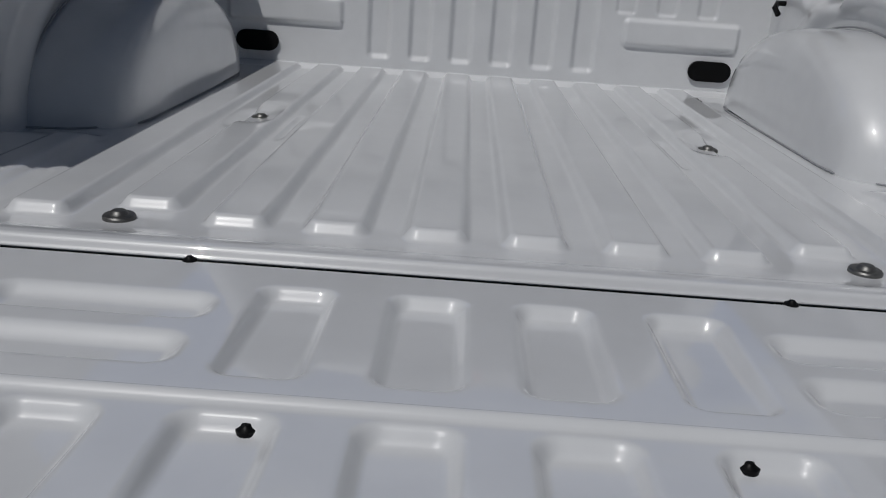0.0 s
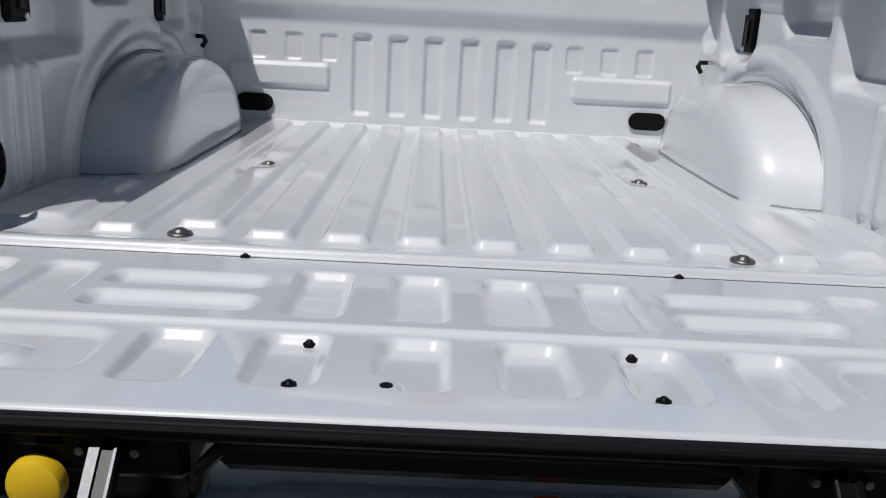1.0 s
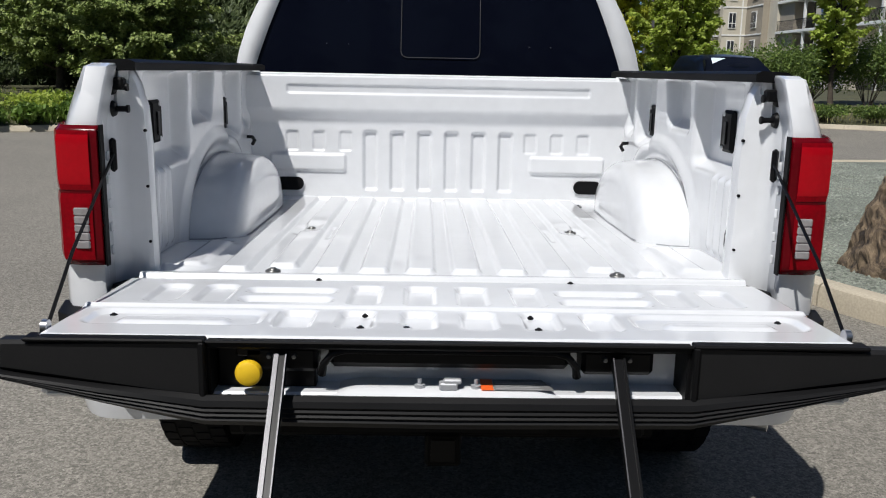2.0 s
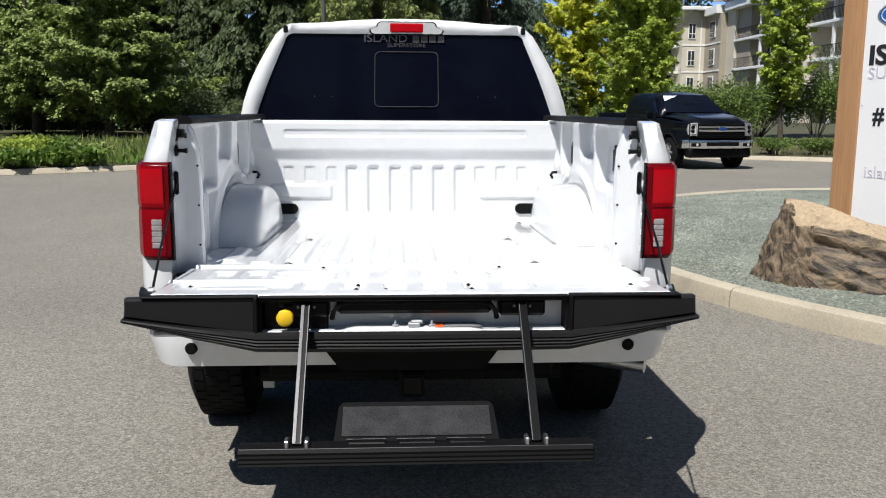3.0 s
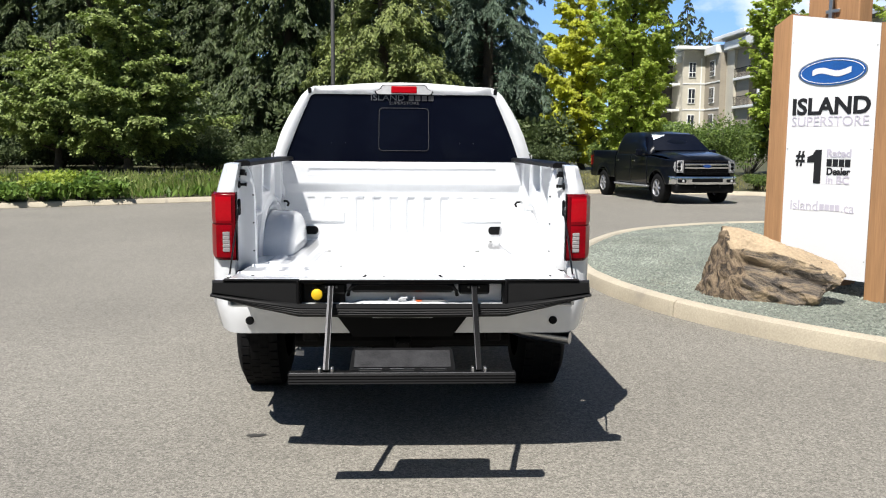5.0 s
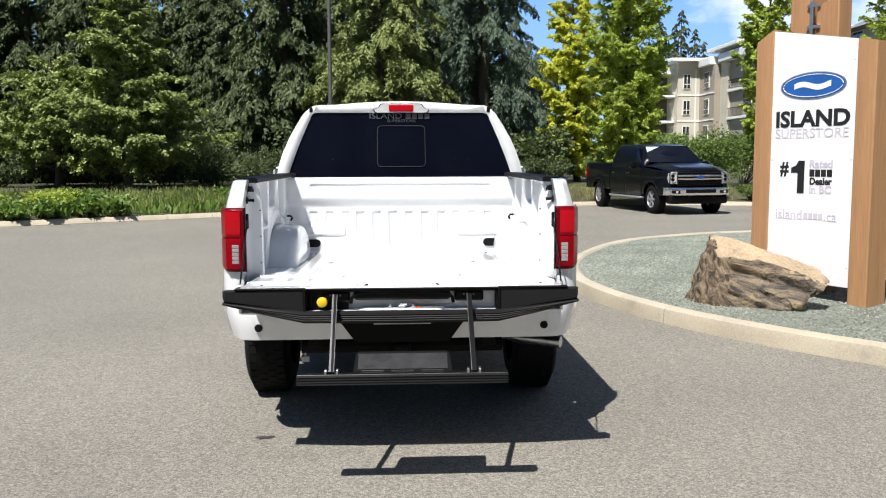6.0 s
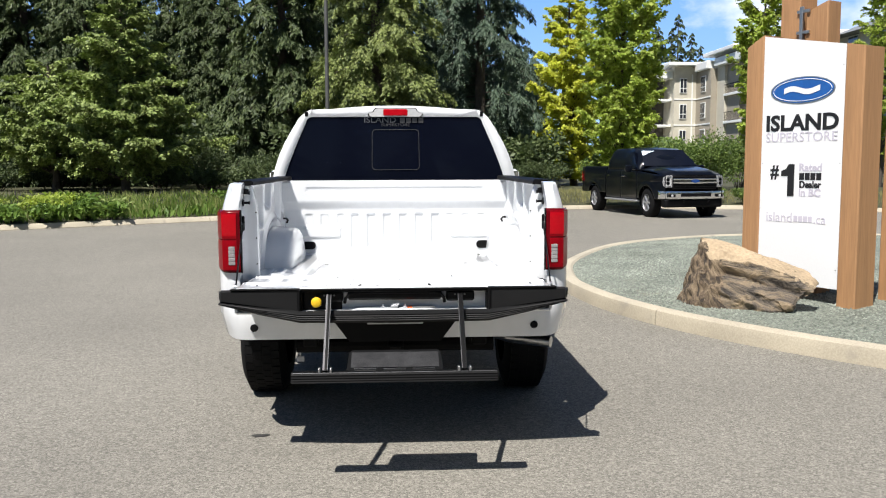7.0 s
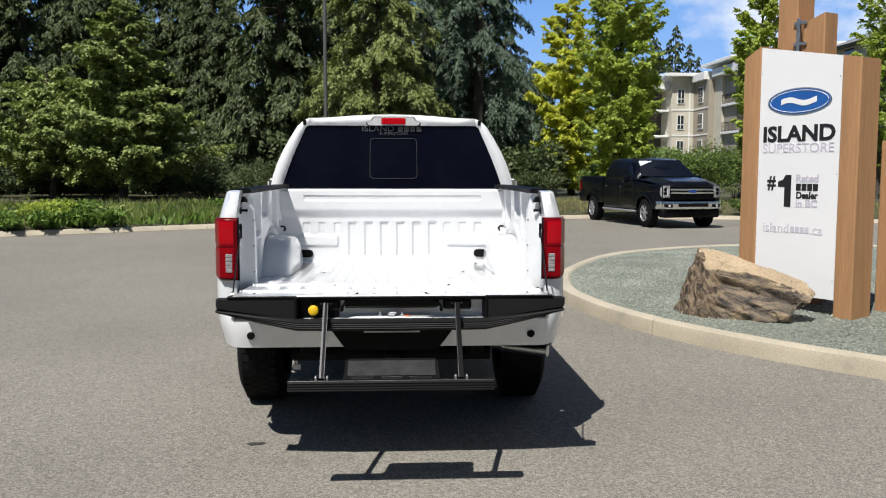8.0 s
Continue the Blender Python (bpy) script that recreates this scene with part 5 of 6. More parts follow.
words("Rated", 0.10, pose(0.125, -0.006, 1.358, 90), INKGREY, panel, "sign_lettering", 0.002, bold=0.003, width=0.25)
for k in range(4):
    part("lettering_bar", Geo().box((0.002 + 0.063 * k, -0.008, 1.240), (0.057 + 0.063 * k, -0.004, 1.308), 0.0015), INK, panel)
words("Dealer", 0.09, pose(0.125, -0.006, 1.193, 90), INK, panel, "sign_lettering", 0.002, bold=0.003, width=0.24)
words("in BC", 0.10, pose(0.125, -0.006, 1.115, 90), INKGREY, panel, "sign_lettering", 0.002, bold=0.003, width=0.24)
words("island", 0.135, pose(-0.215, -0.006, 0.865, 90), INKGREY, panel, "sign_lettering", 0.002, width=0.30)
for k in range(4):
    part("lettering_bar", Geo().box((-0.045 + 0.054 * k, -0.008, 0.832), (0.0 + 0.054 * k, -0.004, 0.892), 0.0015), INKGREY, panel)
words(".ca", 0.135, pose(0.245, -0.006, 0.865, 90), INKGREY, panel, "sign_lettering", 0.002, width=0.13)
for x, z in ((-0.435, 0.4), (-0.435, 1.4), (-0.435, 2.4), (0.435, 0.4), (0.435, 1.4), (0.435, 2.3)):
    part("panel_screw", Geo().lathe([(0.0, -0.008), (0.006, -0.007), (0.007, -0.003)], (x, 0, z), "y", 8), STEEL, panel)

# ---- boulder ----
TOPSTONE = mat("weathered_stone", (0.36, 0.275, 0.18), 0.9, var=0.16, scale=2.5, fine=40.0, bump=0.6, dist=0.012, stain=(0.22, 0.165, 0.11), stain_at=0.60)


def strata_mat(name, dark, body, light, turn, stretch_):
    """Split stone: streaks of dark, middle and light bands along the bedding, with a rough relief."""
    m = mat(name, body, 0.88, var=0.12, scale=3.0, fine=45.0)
    n, l, b = nodes_of(m)
    tc, mp, band, ramp = n.new("ShaderNodeTexCoord"), n.new("ShaderNodeMapping"), n.new("ShaderNodeTexNoise"), n.new("ShaderNodeValToRGB")
    tilt_ = n.new("ShaderNodeMapping")
    tilt_.inputs["Rotation"].default_value, mp.inputs["Scale"].default_value = turn, stretch_
    band.inputs["Scale"].default_value, band.inputs["Detail"].default_value, band.inputs["Roughness"].default_value, band.inputs["Distortion"].default_value = 1.0, 10.0, 0.66, 1.4
    els = ramp.color_ramp.elements
    els[0].position, els[0].color = 0.39, (*dark, 1)
    els[1].position, els[1].color = 0.62, (*light, 1)
    e = els.new(0.47)
    e.color = (*body, 1)
    l.new(tc.outputs["Object"], tilt_.inputs["Vector"]), l.new(tilt_.outputs["Vector"], mp.inputs["Vector"]), l.new(mp.outputs["Vector"], band.inputs["Vector"]), l.new(band.outputs["Fac"], ramp.inputs["Fac"])
    mix = n.new("ShaderNodeMix")
    mix.data_type = "RGBA"
    mix.inputs["Factor"].default_value = 0.92
    l.new(b.inputs["Base Color"].links[0].from_socket, mix.inputs["A"]), l.new(ramp.outputs["Color"], mix.inputs["B"]), l.new(mix.outputs["Result"], b.inputs["Base Color"])
    bp = n.new("ShaderNodeBump")
    bp.inputs["Strength"].default_value, bp.inputs["Distance"].default_value = 1.0, 0.05
    l.new(band.outputs["Fac"], bp.inputs["Height"]), l.new(bp.outputs["Normal"], b.inputs["Normal"])
    return m


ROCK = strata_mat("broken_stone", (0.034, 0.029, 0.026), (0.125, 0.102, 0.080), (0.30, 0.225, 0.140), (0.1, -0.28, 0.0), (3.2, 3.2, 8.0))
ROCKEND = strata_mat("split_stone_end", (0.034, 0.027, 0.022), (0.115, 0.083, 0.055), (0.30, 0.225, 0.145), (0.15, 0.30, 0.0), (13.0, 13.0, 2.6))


def boulder():
    """A block with a weathered sloping top, a split left face and an undercut nose."""
    pts = [(2.99, 3.565, 0.775), (3.30, 3.32, 0.695), (3.56, 3.12, 0.60), (3.80, 2.93, 0.49), (3.86, 2.87, 0.40),
           (3.00, 3.35, 0.58), (3.34, 3.10, 0.557), (3.66, 2.85, 0.45), (3.78, 2.76, 0.385), (3.74, 2.73, 0.33), (3.62, 2.80, 0.27),
           (2.80, 3.76, 0.0), (2.79, 3.5, 0.0), (2.92, 3.20, 0.0), (3.10, 3.06, 0.0), (3.27, 2.98, 0.0), (3.37, 2.92, 0.07),
           (3.1, 3.95, 0.0), (3.15, 3.8, 0.5), (3.36, 3.5, 0.0), (3.6, 3.35, 0.48)]
    gg = Geo().hull(pts)
    me = bpy.data.meshes.new("boulder")
    me.from_pydata(gg.v, [], gg.f)
    bm = bmesh.new()
    bm.from_mesh(me)
    bmesh.ops.triangulate(bm, faces=bm.faces[:])
    for _ in range(6):
        bmesh.ops.subdivide_edges(bm, edges=[e for e in bm.edges if e.calc_length() > 0.024], cuts=1, use_grid_fill=True)
        bmesh.ops.triangulate(bm, faces=bm.faces[:])
    bmesh.ops.smooth_vert(bm, verts=bm.verts[:], factor=0.5, use_axis_x=True, use_axis_y=True, use_axis_z=True)
    bm.normal_update()
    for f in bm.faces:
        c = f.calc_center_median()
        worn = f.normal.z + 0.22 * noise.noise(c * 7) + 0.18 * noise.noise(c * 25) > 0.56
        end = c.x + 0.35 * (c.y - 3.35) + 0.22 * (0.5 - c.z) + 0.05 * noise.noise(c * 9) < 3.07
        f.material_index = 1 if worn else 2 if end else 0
    for v in bm.verts:
        p, side = v.co.copy(), 1 - max(0, v.normal.z)
        left = max(0.0, min(1.0, (3.12 - p.x - 0.22 * (0.5 - p.z)) / 0.12))
        split = noise.noise((p.x * 13 + 4 * p.z, p.y * 13, p.z * 1.8)) + 0.5 * noise.noise((p.x * 30 + 8 * p.z, p.y * 30, p.z * 4))
        bed = noise.noise((p.x * 1.5, p.y * 1.5, p.z * 10 + p.x * 4)) + 0.5 * noise.noise((p.x * 4, p.y * 4, p.z * 26 + p.x * 9))
        chip = noise.cell((p.x * 5 + p.z * 2 + 0.4 * noise.noise(p * 6), p.y * 5, p.z * 7 + p.x * 3))
        h = p.z - (0.60 - 0.27 * (p.x - 2.99))
        ledge = -0.055 * math.exp(-((h + 0.11) / 0.045) ** 2) + 0.035 * math.exp(-((h + 0.26) / 0.08) ** 2)
        d = 0.030 * noise.noise(p * 3.0) + side * (0.040 * split * left + (0.035 * bed + 0.012 * chip + ledge) * (1 - left)) + (0.006 + 0.012 * side) * noise.noise(p * 14) + (0.004 + 0.006 * side) * noise.noise(p * 38)
        d -= side * 0.08 * max(0, noise.noise(p * 4.0 + Vector((7, 1, 2))) - 0.15)
        v.co = p + v.normal * d
    bm.to_mesh(me)
    bm.free()
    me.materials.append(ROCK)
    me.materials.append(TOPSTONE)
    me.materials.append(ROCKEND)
    me.polygons.foreach_set("use_smooth", [True] * len(me.polygons))
    me.set_sharp_from_angle(angle=radians(28))
    ob = new("boulder", me)
    ob.location = (0, 0, 0.01)
    return tagged(ob, "grey-brown split boulder with flat tan top on the gravel", "boulder")


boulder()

# ---- trees and plants ----
BARK = mat("bark", (0.085, 0.068, 0.052), 0.95, var=0.25, scale=2.0, fine=18.0, bump=0.8, dist=0.03)
LEAF_MID = leaf_mat("leaves_mid_green", (0.1, 0.142, 0.035), (0.366, 0.437, 0.142), (0.22, 0.31, 0.06), 0.22)
LEAF_CEDAR = leaf_mat("leaves_cedar_green", (0.112, 0.147, 0.042), (0.307, 0.354, 0.112), (0.18, 0.24, 0.06), 0.22)
LEAF_BRIGHT = leaf_mat("leaves_bright_green", (0.19, 0.27, 0.035), (0.48, 0.55, 0.12), (0.52, 0.62, 0.09), 0.38)
LEAF_YELLOW = leaf_mat("leaves_yellow_green", (0.34, 0.39, 0.035), (0.74, 0.74, 0.13), (0.72, 0.74, 0.10), 0.42)
LEAF_SHRUB = leaf_mat("leaves_shrub_green", (0.05, 0.09, 0.022), (0.19, 0.26, 0.06), (0.18, 0.27, 0.05), 0.22)
LEAF_DARK = leaf_mat("needles_dark", (0.038, 0.061, 0.024), (0.13, 0.165, 0.065), (0.09, 0.13, 0.04), 0.22)
LEAF_BLUE = leaf_mat("needles_blue_green", (0.04, 0.071, 0.047), (0.142, 0.195, 0.13), (0.09, 0.13, 0.08), 0.2)
GRASS = leaf_mat("grass_blades", (0.085, 0.14, 0.028), (0.32, 0.33, 0.12), (0.26, 0.34, 0.06))
DRYBLADE = leaf_mat("dry_grass_blades", (0.16, 0.17, 0.05), (0.42, 0.38, 0.17), (0.30, 0.30, 0.10))
WEED = leaf_mat("weed_leaves", (0.08, 0.15, 0.025), (0.17, 0.26, 0.05), (0.24, 0.36, 0.06))
LAVENDER = leaf_mat("purple_flowers", (0.05, 0.045, 0.06), (0.12, 0.10, 0.15), (0.08, 0.07, 0.1))


def leaves(name, centre, way, size, width, material, parent, label="", normals=None):
    """Many small folded leaves: centre, long axis and size for each."""
    n = len(centre)
    rng = np.random.default_rng(n)
    way = way / np.linalg.norm(way, axis=1, keepdims=True)
    ref = rng.normal(size=(n, 3)) if normals is None else normals + 0.5 * rng.normal(size=(n, 3))
    side = np.cross(way, ref)
    side /= np.linalg.norm(side, axis=1, keepdims=True) + 1e-9
    nor = np.cross(side, way)
    L, W = size[:, None], (size * width)[:, None]
    a = centre - way * L * 0.5
    b = centre + side * W * 0.5 + nor * W * 0.18
    c = centre + way * L * 0.5
    d = centre - side * W * 0.5 + nor * W * 0.18
    V = np.stack([a, b, c, d], 1).reshape(-1, 3).astype(np.float32)
    i = np.arange(n, dtype=np.int32) * 4
    F = np.stack([i, i + 1, i + 2, i, i + 2, i + 3], 1).ravel()
    me = bpy.data.meshes.new(name)
    me.vertices.add(4 * n)
    me.vertices.foreach_set("co", V.ravel())
    me.loops.add(6 * n)
    me.loops.foreach_set("vertex_index", F)
    me.polygons.add(2 * n)
    me.polygons.foreach_set("loop_start", np.arange(2 * n, dtype=np.int32) * 3)
    me.update(calc_edges=True)
    me.validate()
    me.materials.append(material)
    ob = new(name, me)
    ob.parent = parent
    if label:
        tagged(ob, label)
    return ob


def sprays(limbs, count, rng, size, width, material, tree, wood, reach=0.22, drop=0.15, spread=(0.5, 1.3), per_m=8.0, flat=0.10, tilt=0.2):
    """Twigs along every limb, and leaves in flat drooping sprays along every twig. A limb: start, way with length, bow."""
    B, W, LT = [], [], []
    for p0, way, bow in limbs:
        ln = float(np.linalg.norm(way))
        m = int(6 + per_m * ln)
        t = rng.uniform(0.18, 1.03, m)
        base = p0 + way * t[:, None] + np.array([0, 0, 1.0]) * (bow * ln * np.sin(math.pi * np.clip(t, 0, 1)))[:, None]
        turn = rng.uniform(*spread, m) * rng.choice([-1, 1], m)
        h = way[:2] / (np.linalg.norm(way[:2]) + 1e-6)
        dx, dy = h[0] * np.cos(turn) - h[1] * np.sin(turn), h[0] * np.sin(turn) + h[1] * np.cos(turn)
        lt = (0.16 + reach * ln) * (1.2 - 0.75 * t) * rng.uniform(0.55, 1.3, m)
        d = np.stack([dx, dy, 0.35 * way[2] / ln - drop + rng.normal(0, 0.22, m)], 1)
        B.append(base), W.append(d / np.linalg.norm(d, axis=1, keepdims=True)), LT.append(lt)
    B, W, LT = np.vstack(B), np.vstack(W), np.concatenate(LT)
    for k in range(0, len(B), max(1, len(B) // 500)):
        wood.tube([B[k], B[k] + W[k] * LT[k] * 0.8], [0.010, 0.003], 3, caps=False)
    i = rng.choice(len(B), count, p=LT / LT.sum())
    s = rng.uniform(0.05, 1.08, count)
    lt, w = LT[i], W[i]
    lat = np.cross(w, [0, 0, 1.0])
    lat /= np.linalg.norm(lat, axis=1, keepdims=True) + 1e-6
    o = rng.normal(0, 1, count) * (0.035 + 0.16 * lt * (1.1 - s))
    C = B[i] + w * (s * lt)[:, None] + lat * o[:, None]
    C[:, 2] += rng.normal(0, flat, count) * lt - drop * 0.9 * s * s * lt - 0.25 * np.abs(o)
    D = w * 0.8 + lat * (np.sign(o) * 0.7)[:, None] + rng.normal(0, 0.35, (count, 3)) + np.array([0, 0, -0.25 - drop])
    N = np.array([0, 0, 1.0 - tilt]) + tilt * 1.3 * (w + 0.5 * np.stack([C[:, 0], C[:, 1], 0 * s], 1)) + rng.normal(0, 0.25 + 0.3 * tilt, (count, 3))
    leaves("crown", C, D, size * rng.uniform(0.55, 1.35, count), width, material, tree, normals=N)


PROFILES = {"cone": lambda f: min(1.0, (f / 0.16 + 0.25) ** 0.6) * (1 - f) ** 0.72 * 1.12,
            "column": lambda f: math.sin(math.pi * min(1, 0.13 + 0.80 * f)) ** 0.55,
            "round": lambda f: math.sin(math.pi * min(1, 0.16 + 0.78 * f ** 0.8)) ** 0.7}


def broadleaf(name, label, at, height, radius, base, material, seed, count=22000, size=0.13, profile="round", trunk_r=0.16, rise=0.35, dense=1.0, reach=0.22, drop=0.12, tilt=0.3):
    """A tapered trunk whose rising limbs carry twigs and layered sprays of leaves."""
    rng = np.random.default_rng(seed)
    tree = thing(name, label, "tree", pose(*at))
    wood = Geo()
    top = height * 0.95
    zs = np.linspace(-0.1, top, 9)
    tx, ty = np.cumsum(rng.normal(0, 0.06, 9)), np.cumsum(rng.normal(0, 0.06, 9))
    tx, ty = tx - tx[0], ty - ty[0]
    wood.tube(list(zip(tx, ty, zs)), [trunk_r * (1.25 if k == 0 else (1 - k / 9.5) ** 0.9) for k in range(9)], 9)
    limbs = []
    nl = int((26 + height * 4) * dense)
    for k in range(nl):
        f = (k + rng.uniform(0, 1)) / nl
        z = base + (height - base) * f
        a = k * 2.39996 + rng.normal(0, 0.4)
        ln = radius * PROFILES[profile](f) * rng.uniform(0.62, 1.12)
        z0 = min(max(z - rise * ln * 1.4, 0.35 * base), top)
        p0 = np.array([np.interp(z0, zs, tx), np.interp(z0, zs, ty), z0])
        way = np.array([ln * math.cos(a), ln * math.sin(a), z - z0 + rng.normal(0, 0.12)])
        limbs.append((p0, way, rng.uniform(0.03, 0.14)))
        thick_ = 0.018 + 0.035 * (1.1 - f) * min(1, ln / 2)
        mid_ = p0 + way * 0.5 + np.array([0, 0, 0.08 * ln])
        wood.tube([p0, mid_, p0 + way], [thick_, thick_ * 0.55, 0.005], 5, caps=False)
    sprays(limbs, count, rng, size, 0.62, material, tree, wood, reach, drop, tilt=tilt)
    part("trunk", wood, BARK, tree, shade=50)
    return tree


def conifer(name, label, at, height, radius, base, material, seed, count=24000, droop=0.5, size=0.2, tiers=7, width=0.30, shape=0.8, reach=0.20):
    """A tall trunk with drooping tiers of needle sprays."""
    rng = np.random.default_rng(seed)
    tree = thing(name, label, "tree", pose(*at))
    wood = Geo()
    wood.tube([(0, 0, -0.1), (0.05, 0.02, height * 0.5), (0.0, 0.06, height)], [0.34, 0.2, 0.02], 10)
    nb = int(height * tiers)
    limbs = []
    for k in range(nb):
        f = (k + rng.uniform(0, 1)) / nb
        z = base + (height - base) * f
        ln = radius * ((1 - f) ** shape) * rng.uniform(0.5, 1.15) + 0.25
        a = k * 2.39996 + rng.normal(0, 0.4)
        way = np.array([ln * math.cos(a), ln * math.sin(a), -ln * droop * 0.55])
        p0 = np.array([0.0, 0.0, z])
        bow = 0.08 + 0.10 * droop
        limbs.append((p0, way, bow))
        wood.tube([p0 + way * t + np.array([0, 0, bow * ln * math.sin(math.pi * t)]) for t in (0, 0.35, 0.7, 1.0)], [0.035, 0.022, 0.012, 0.004], 4, caps=False)
    sprays(limbs, count, rng, size, width, material, tree, wood, reach, 0.25 + 0.45 * droop, (0.5, 1.2), 5.0, 0.16)
    part("trunk", wood, BARK, tree, shade=50)
    return tree


G = 0.4
broadleaf("maple_tree", "broad green tree with layered boughs in the planting strip", (-10.3, 28.6, G), 7.6, 3.7, 1.2, LEAF_MID, 1, 120000, 0.13, "cone", dense=1.6, rise=0.25)
broadleaf("maple_tree", "low green tree with two stems under taller trees", (-13.4, 30.0, G), 5.2, 2.9, 1.3, LEAF_MID, 7, 52000, 0.13, "round", dense=1.2, rise=0.25)
conifer("cedar_tree", "dense mid-green cedar behind the cab", (-0.9, 33.5, G), 15.0, 3.6, 0.8, LEAF_CEDAR, 2, 120000, 0.25, 0.16, 11, 0.42, 0.62, 0.24)
broadleaf("yellow_tree", "yellow-green locust tree at the edge of the wood", (8.55, 36.5, G), 9.4, 1.75, 0.6, LEAF_YELLOW, 3, 95000, 0.12, "round", dense=1.3, tilt=0.65, rise=0.5, reach=0.3)
broadleaf("young_maple", "bright green upright young tree beside the road", (9.5, 31.5, G), 11.0, 1.7, 0.8, LEAF_BRIGHT, 4, 80000, 0.13, "column", tilt=0.65, trunk_r=0.11, dense=1.7, rise=0.7)
broadleaf("young_maple", "slim bright green young tree in the verge", (14.9, 30.0, G), 9.6, 1.15, 1.7, LEAF_BRIGHT, 5, 34000, 0.13, "column", tilt=0.65, trunk_r=0.09, dense=1.4, rise=0.7)
broadleaf("young_maple", "slim bright green young tree in the verge", (20.5, 31.0, G), 9.6, 1.5, 1.8, LEAF_BRIGHT, 6, 26000, 0.13, "column", tilt=0.65, trunk_r=0.09, rise=0.7)
tall = conifer("conifer_tree", "tall dark drooping conifer", (4.2, 39.0, G), 17.0, 4.3, 1.0, LEAF_BLUE, 11, 120000, 0.6, 0.21, 6, 0.26, shape=0.6)
dark_fir = conifer("conifer_tree", "tall dark conifer in the wood", (-5.6, 38.5, G), 15.0, 3.7, 1.0, LEAF_DARK, 12, 85000, 0.5, 0.27, 9, shape=0.5)
wide_fir = conifer("conifer_tree", "tall dark conifer in the wood", (-18.5, 40.0, G), 15.0, 4.4, 1.0, LEAF_DARK, 13, 85000, 0.45, 0.27, 9, shape=0.5)
back_fir = conifer("conifer_tree", "dark conifer added round the lot, mostly out of view", (-46.0, 30.0, G), 22.0, 4.7, 1.5, LEAF_DARK, 14, 6000, 0.5, 0.7, 3)
for src, x, y, k, turn in ((dark_fir, -15.6, 44.0, 1.0, 80), (wide_fir, -22.5, 43.0, 1.1, 150), (dark_fir, -2.0, 45.0, 0.95, 210), (wide_fir, -5.0, 50.0, 1.1, 20),
                           (dark_fir, -29.0, 40.0, 1.0, 310), (tall, 0.7, 43.0, 1.0, 120), (wide_fir, -19.0, 51.0, 1.2, 250), (dark_fir, -36.0, 46.0, 1.1, 30),
                           (wide_fir, 3.5, 52.0, 1.05, 70), (tall, 6.6, 47.0, 0.72, 200), (dark_fir, -26.0, 50.0, 1.2, 110), (wide_fir, -42.0, 38.0, 1.0, 10),
                           (wide_fir, -14.6, 37.5, 0.8, 190), (dark_fir, -9.4, 45.5, 0.72, 40), (dark_fir, -13.0, 56.0, 1.1, 140), (wide_fir, -32.5, 52.0, 1.2, 60), (dark_fir, -22.0, 36.5, 0.85, 240), (wide_fir, -15.0, 58.0, 1.3, 15), (dark_fir, -11.6, 52.0, 0.95, 170)):
    copy_thing(src, pose(x, y, G, 0, 0, turn) @ Matrix.Diagonal((k, k, k, 1)))
for src, x, y, k in ((back_fir, 50.5, 150, 1.25), (back_fir, 54.0, 153, 1.12), (back_fir, 47.0, 150, 1.15), (back_fir, 57.5, 158, 1.05), (back_fir, 52.5, 160, 1.2), (back_fir, 48.8, 158, 1.2)):
    copy_thing(src, pose(x, y, 0.45, 0, 0, x * 7) @ Matrix.Diagonal((k, k, k, 1)))

# unseen firs added behind the camera, so that reflections turn dark
for k in range(26):
    a = radians(192 + k * 6.2)
    r = 46 + 9 * ((k * 7) % 5) / 4
    kk = 0.62 + 0.1 * ((k * 3) % 4)
    copy_thing(back_fir, pose(r * math.cos(a), r * math.sin(a), 0, 0, 0, 47 * k) @ Matrix.Diagonal((kk * 1.2, kk * 1.2, kk, 1)))


def shrub(at, r, h, material, seed, label, count=3500, size=0.12):
    rng = np.random.default_rng(seed)
    bush = thing("shrub", label, "shrub", pose(*at))
    stems = Geo()
    C, D = [], []
    for k in range(16):
        a, rr = rng.uniform(0, 6.28), r * rng.uniform(0.1, 0.8)
        end = np.array([rr * math.cos(a), rr * math.sin(a), h * rng.uniform(0.45, 0.85)])
        stems.tube([(0.1 * math.cos(a), 0.1 * math.sin(a), -0.05), end * 0.6, end], [0.02, 0.012, 0.004], 4)
        m = count // 16
        o = rng.normal(size=(m, 3))
        o /= np.linalg.norm(o, axis=1, keepdims=True)
        o *= rng.uniform(0.3, 1.0, (m, 1)) * np.array([0.45 * r, 0.45 * r, 0.32 * h])
        C.append(end + o), D.append(o + rng.normal(0, 0.2, (m, 3)))
    C, D = np.vstack(C), np.vstack(D)
    C[:, 2] = np.maximum(C[:, 2], 0.03)
    part("stem", stems, BARK, bush)
    leaves("foliage", C, D, size * rng.uniform(0.6, 1.3, len(C)), 0.6, material, bush)
    return bush


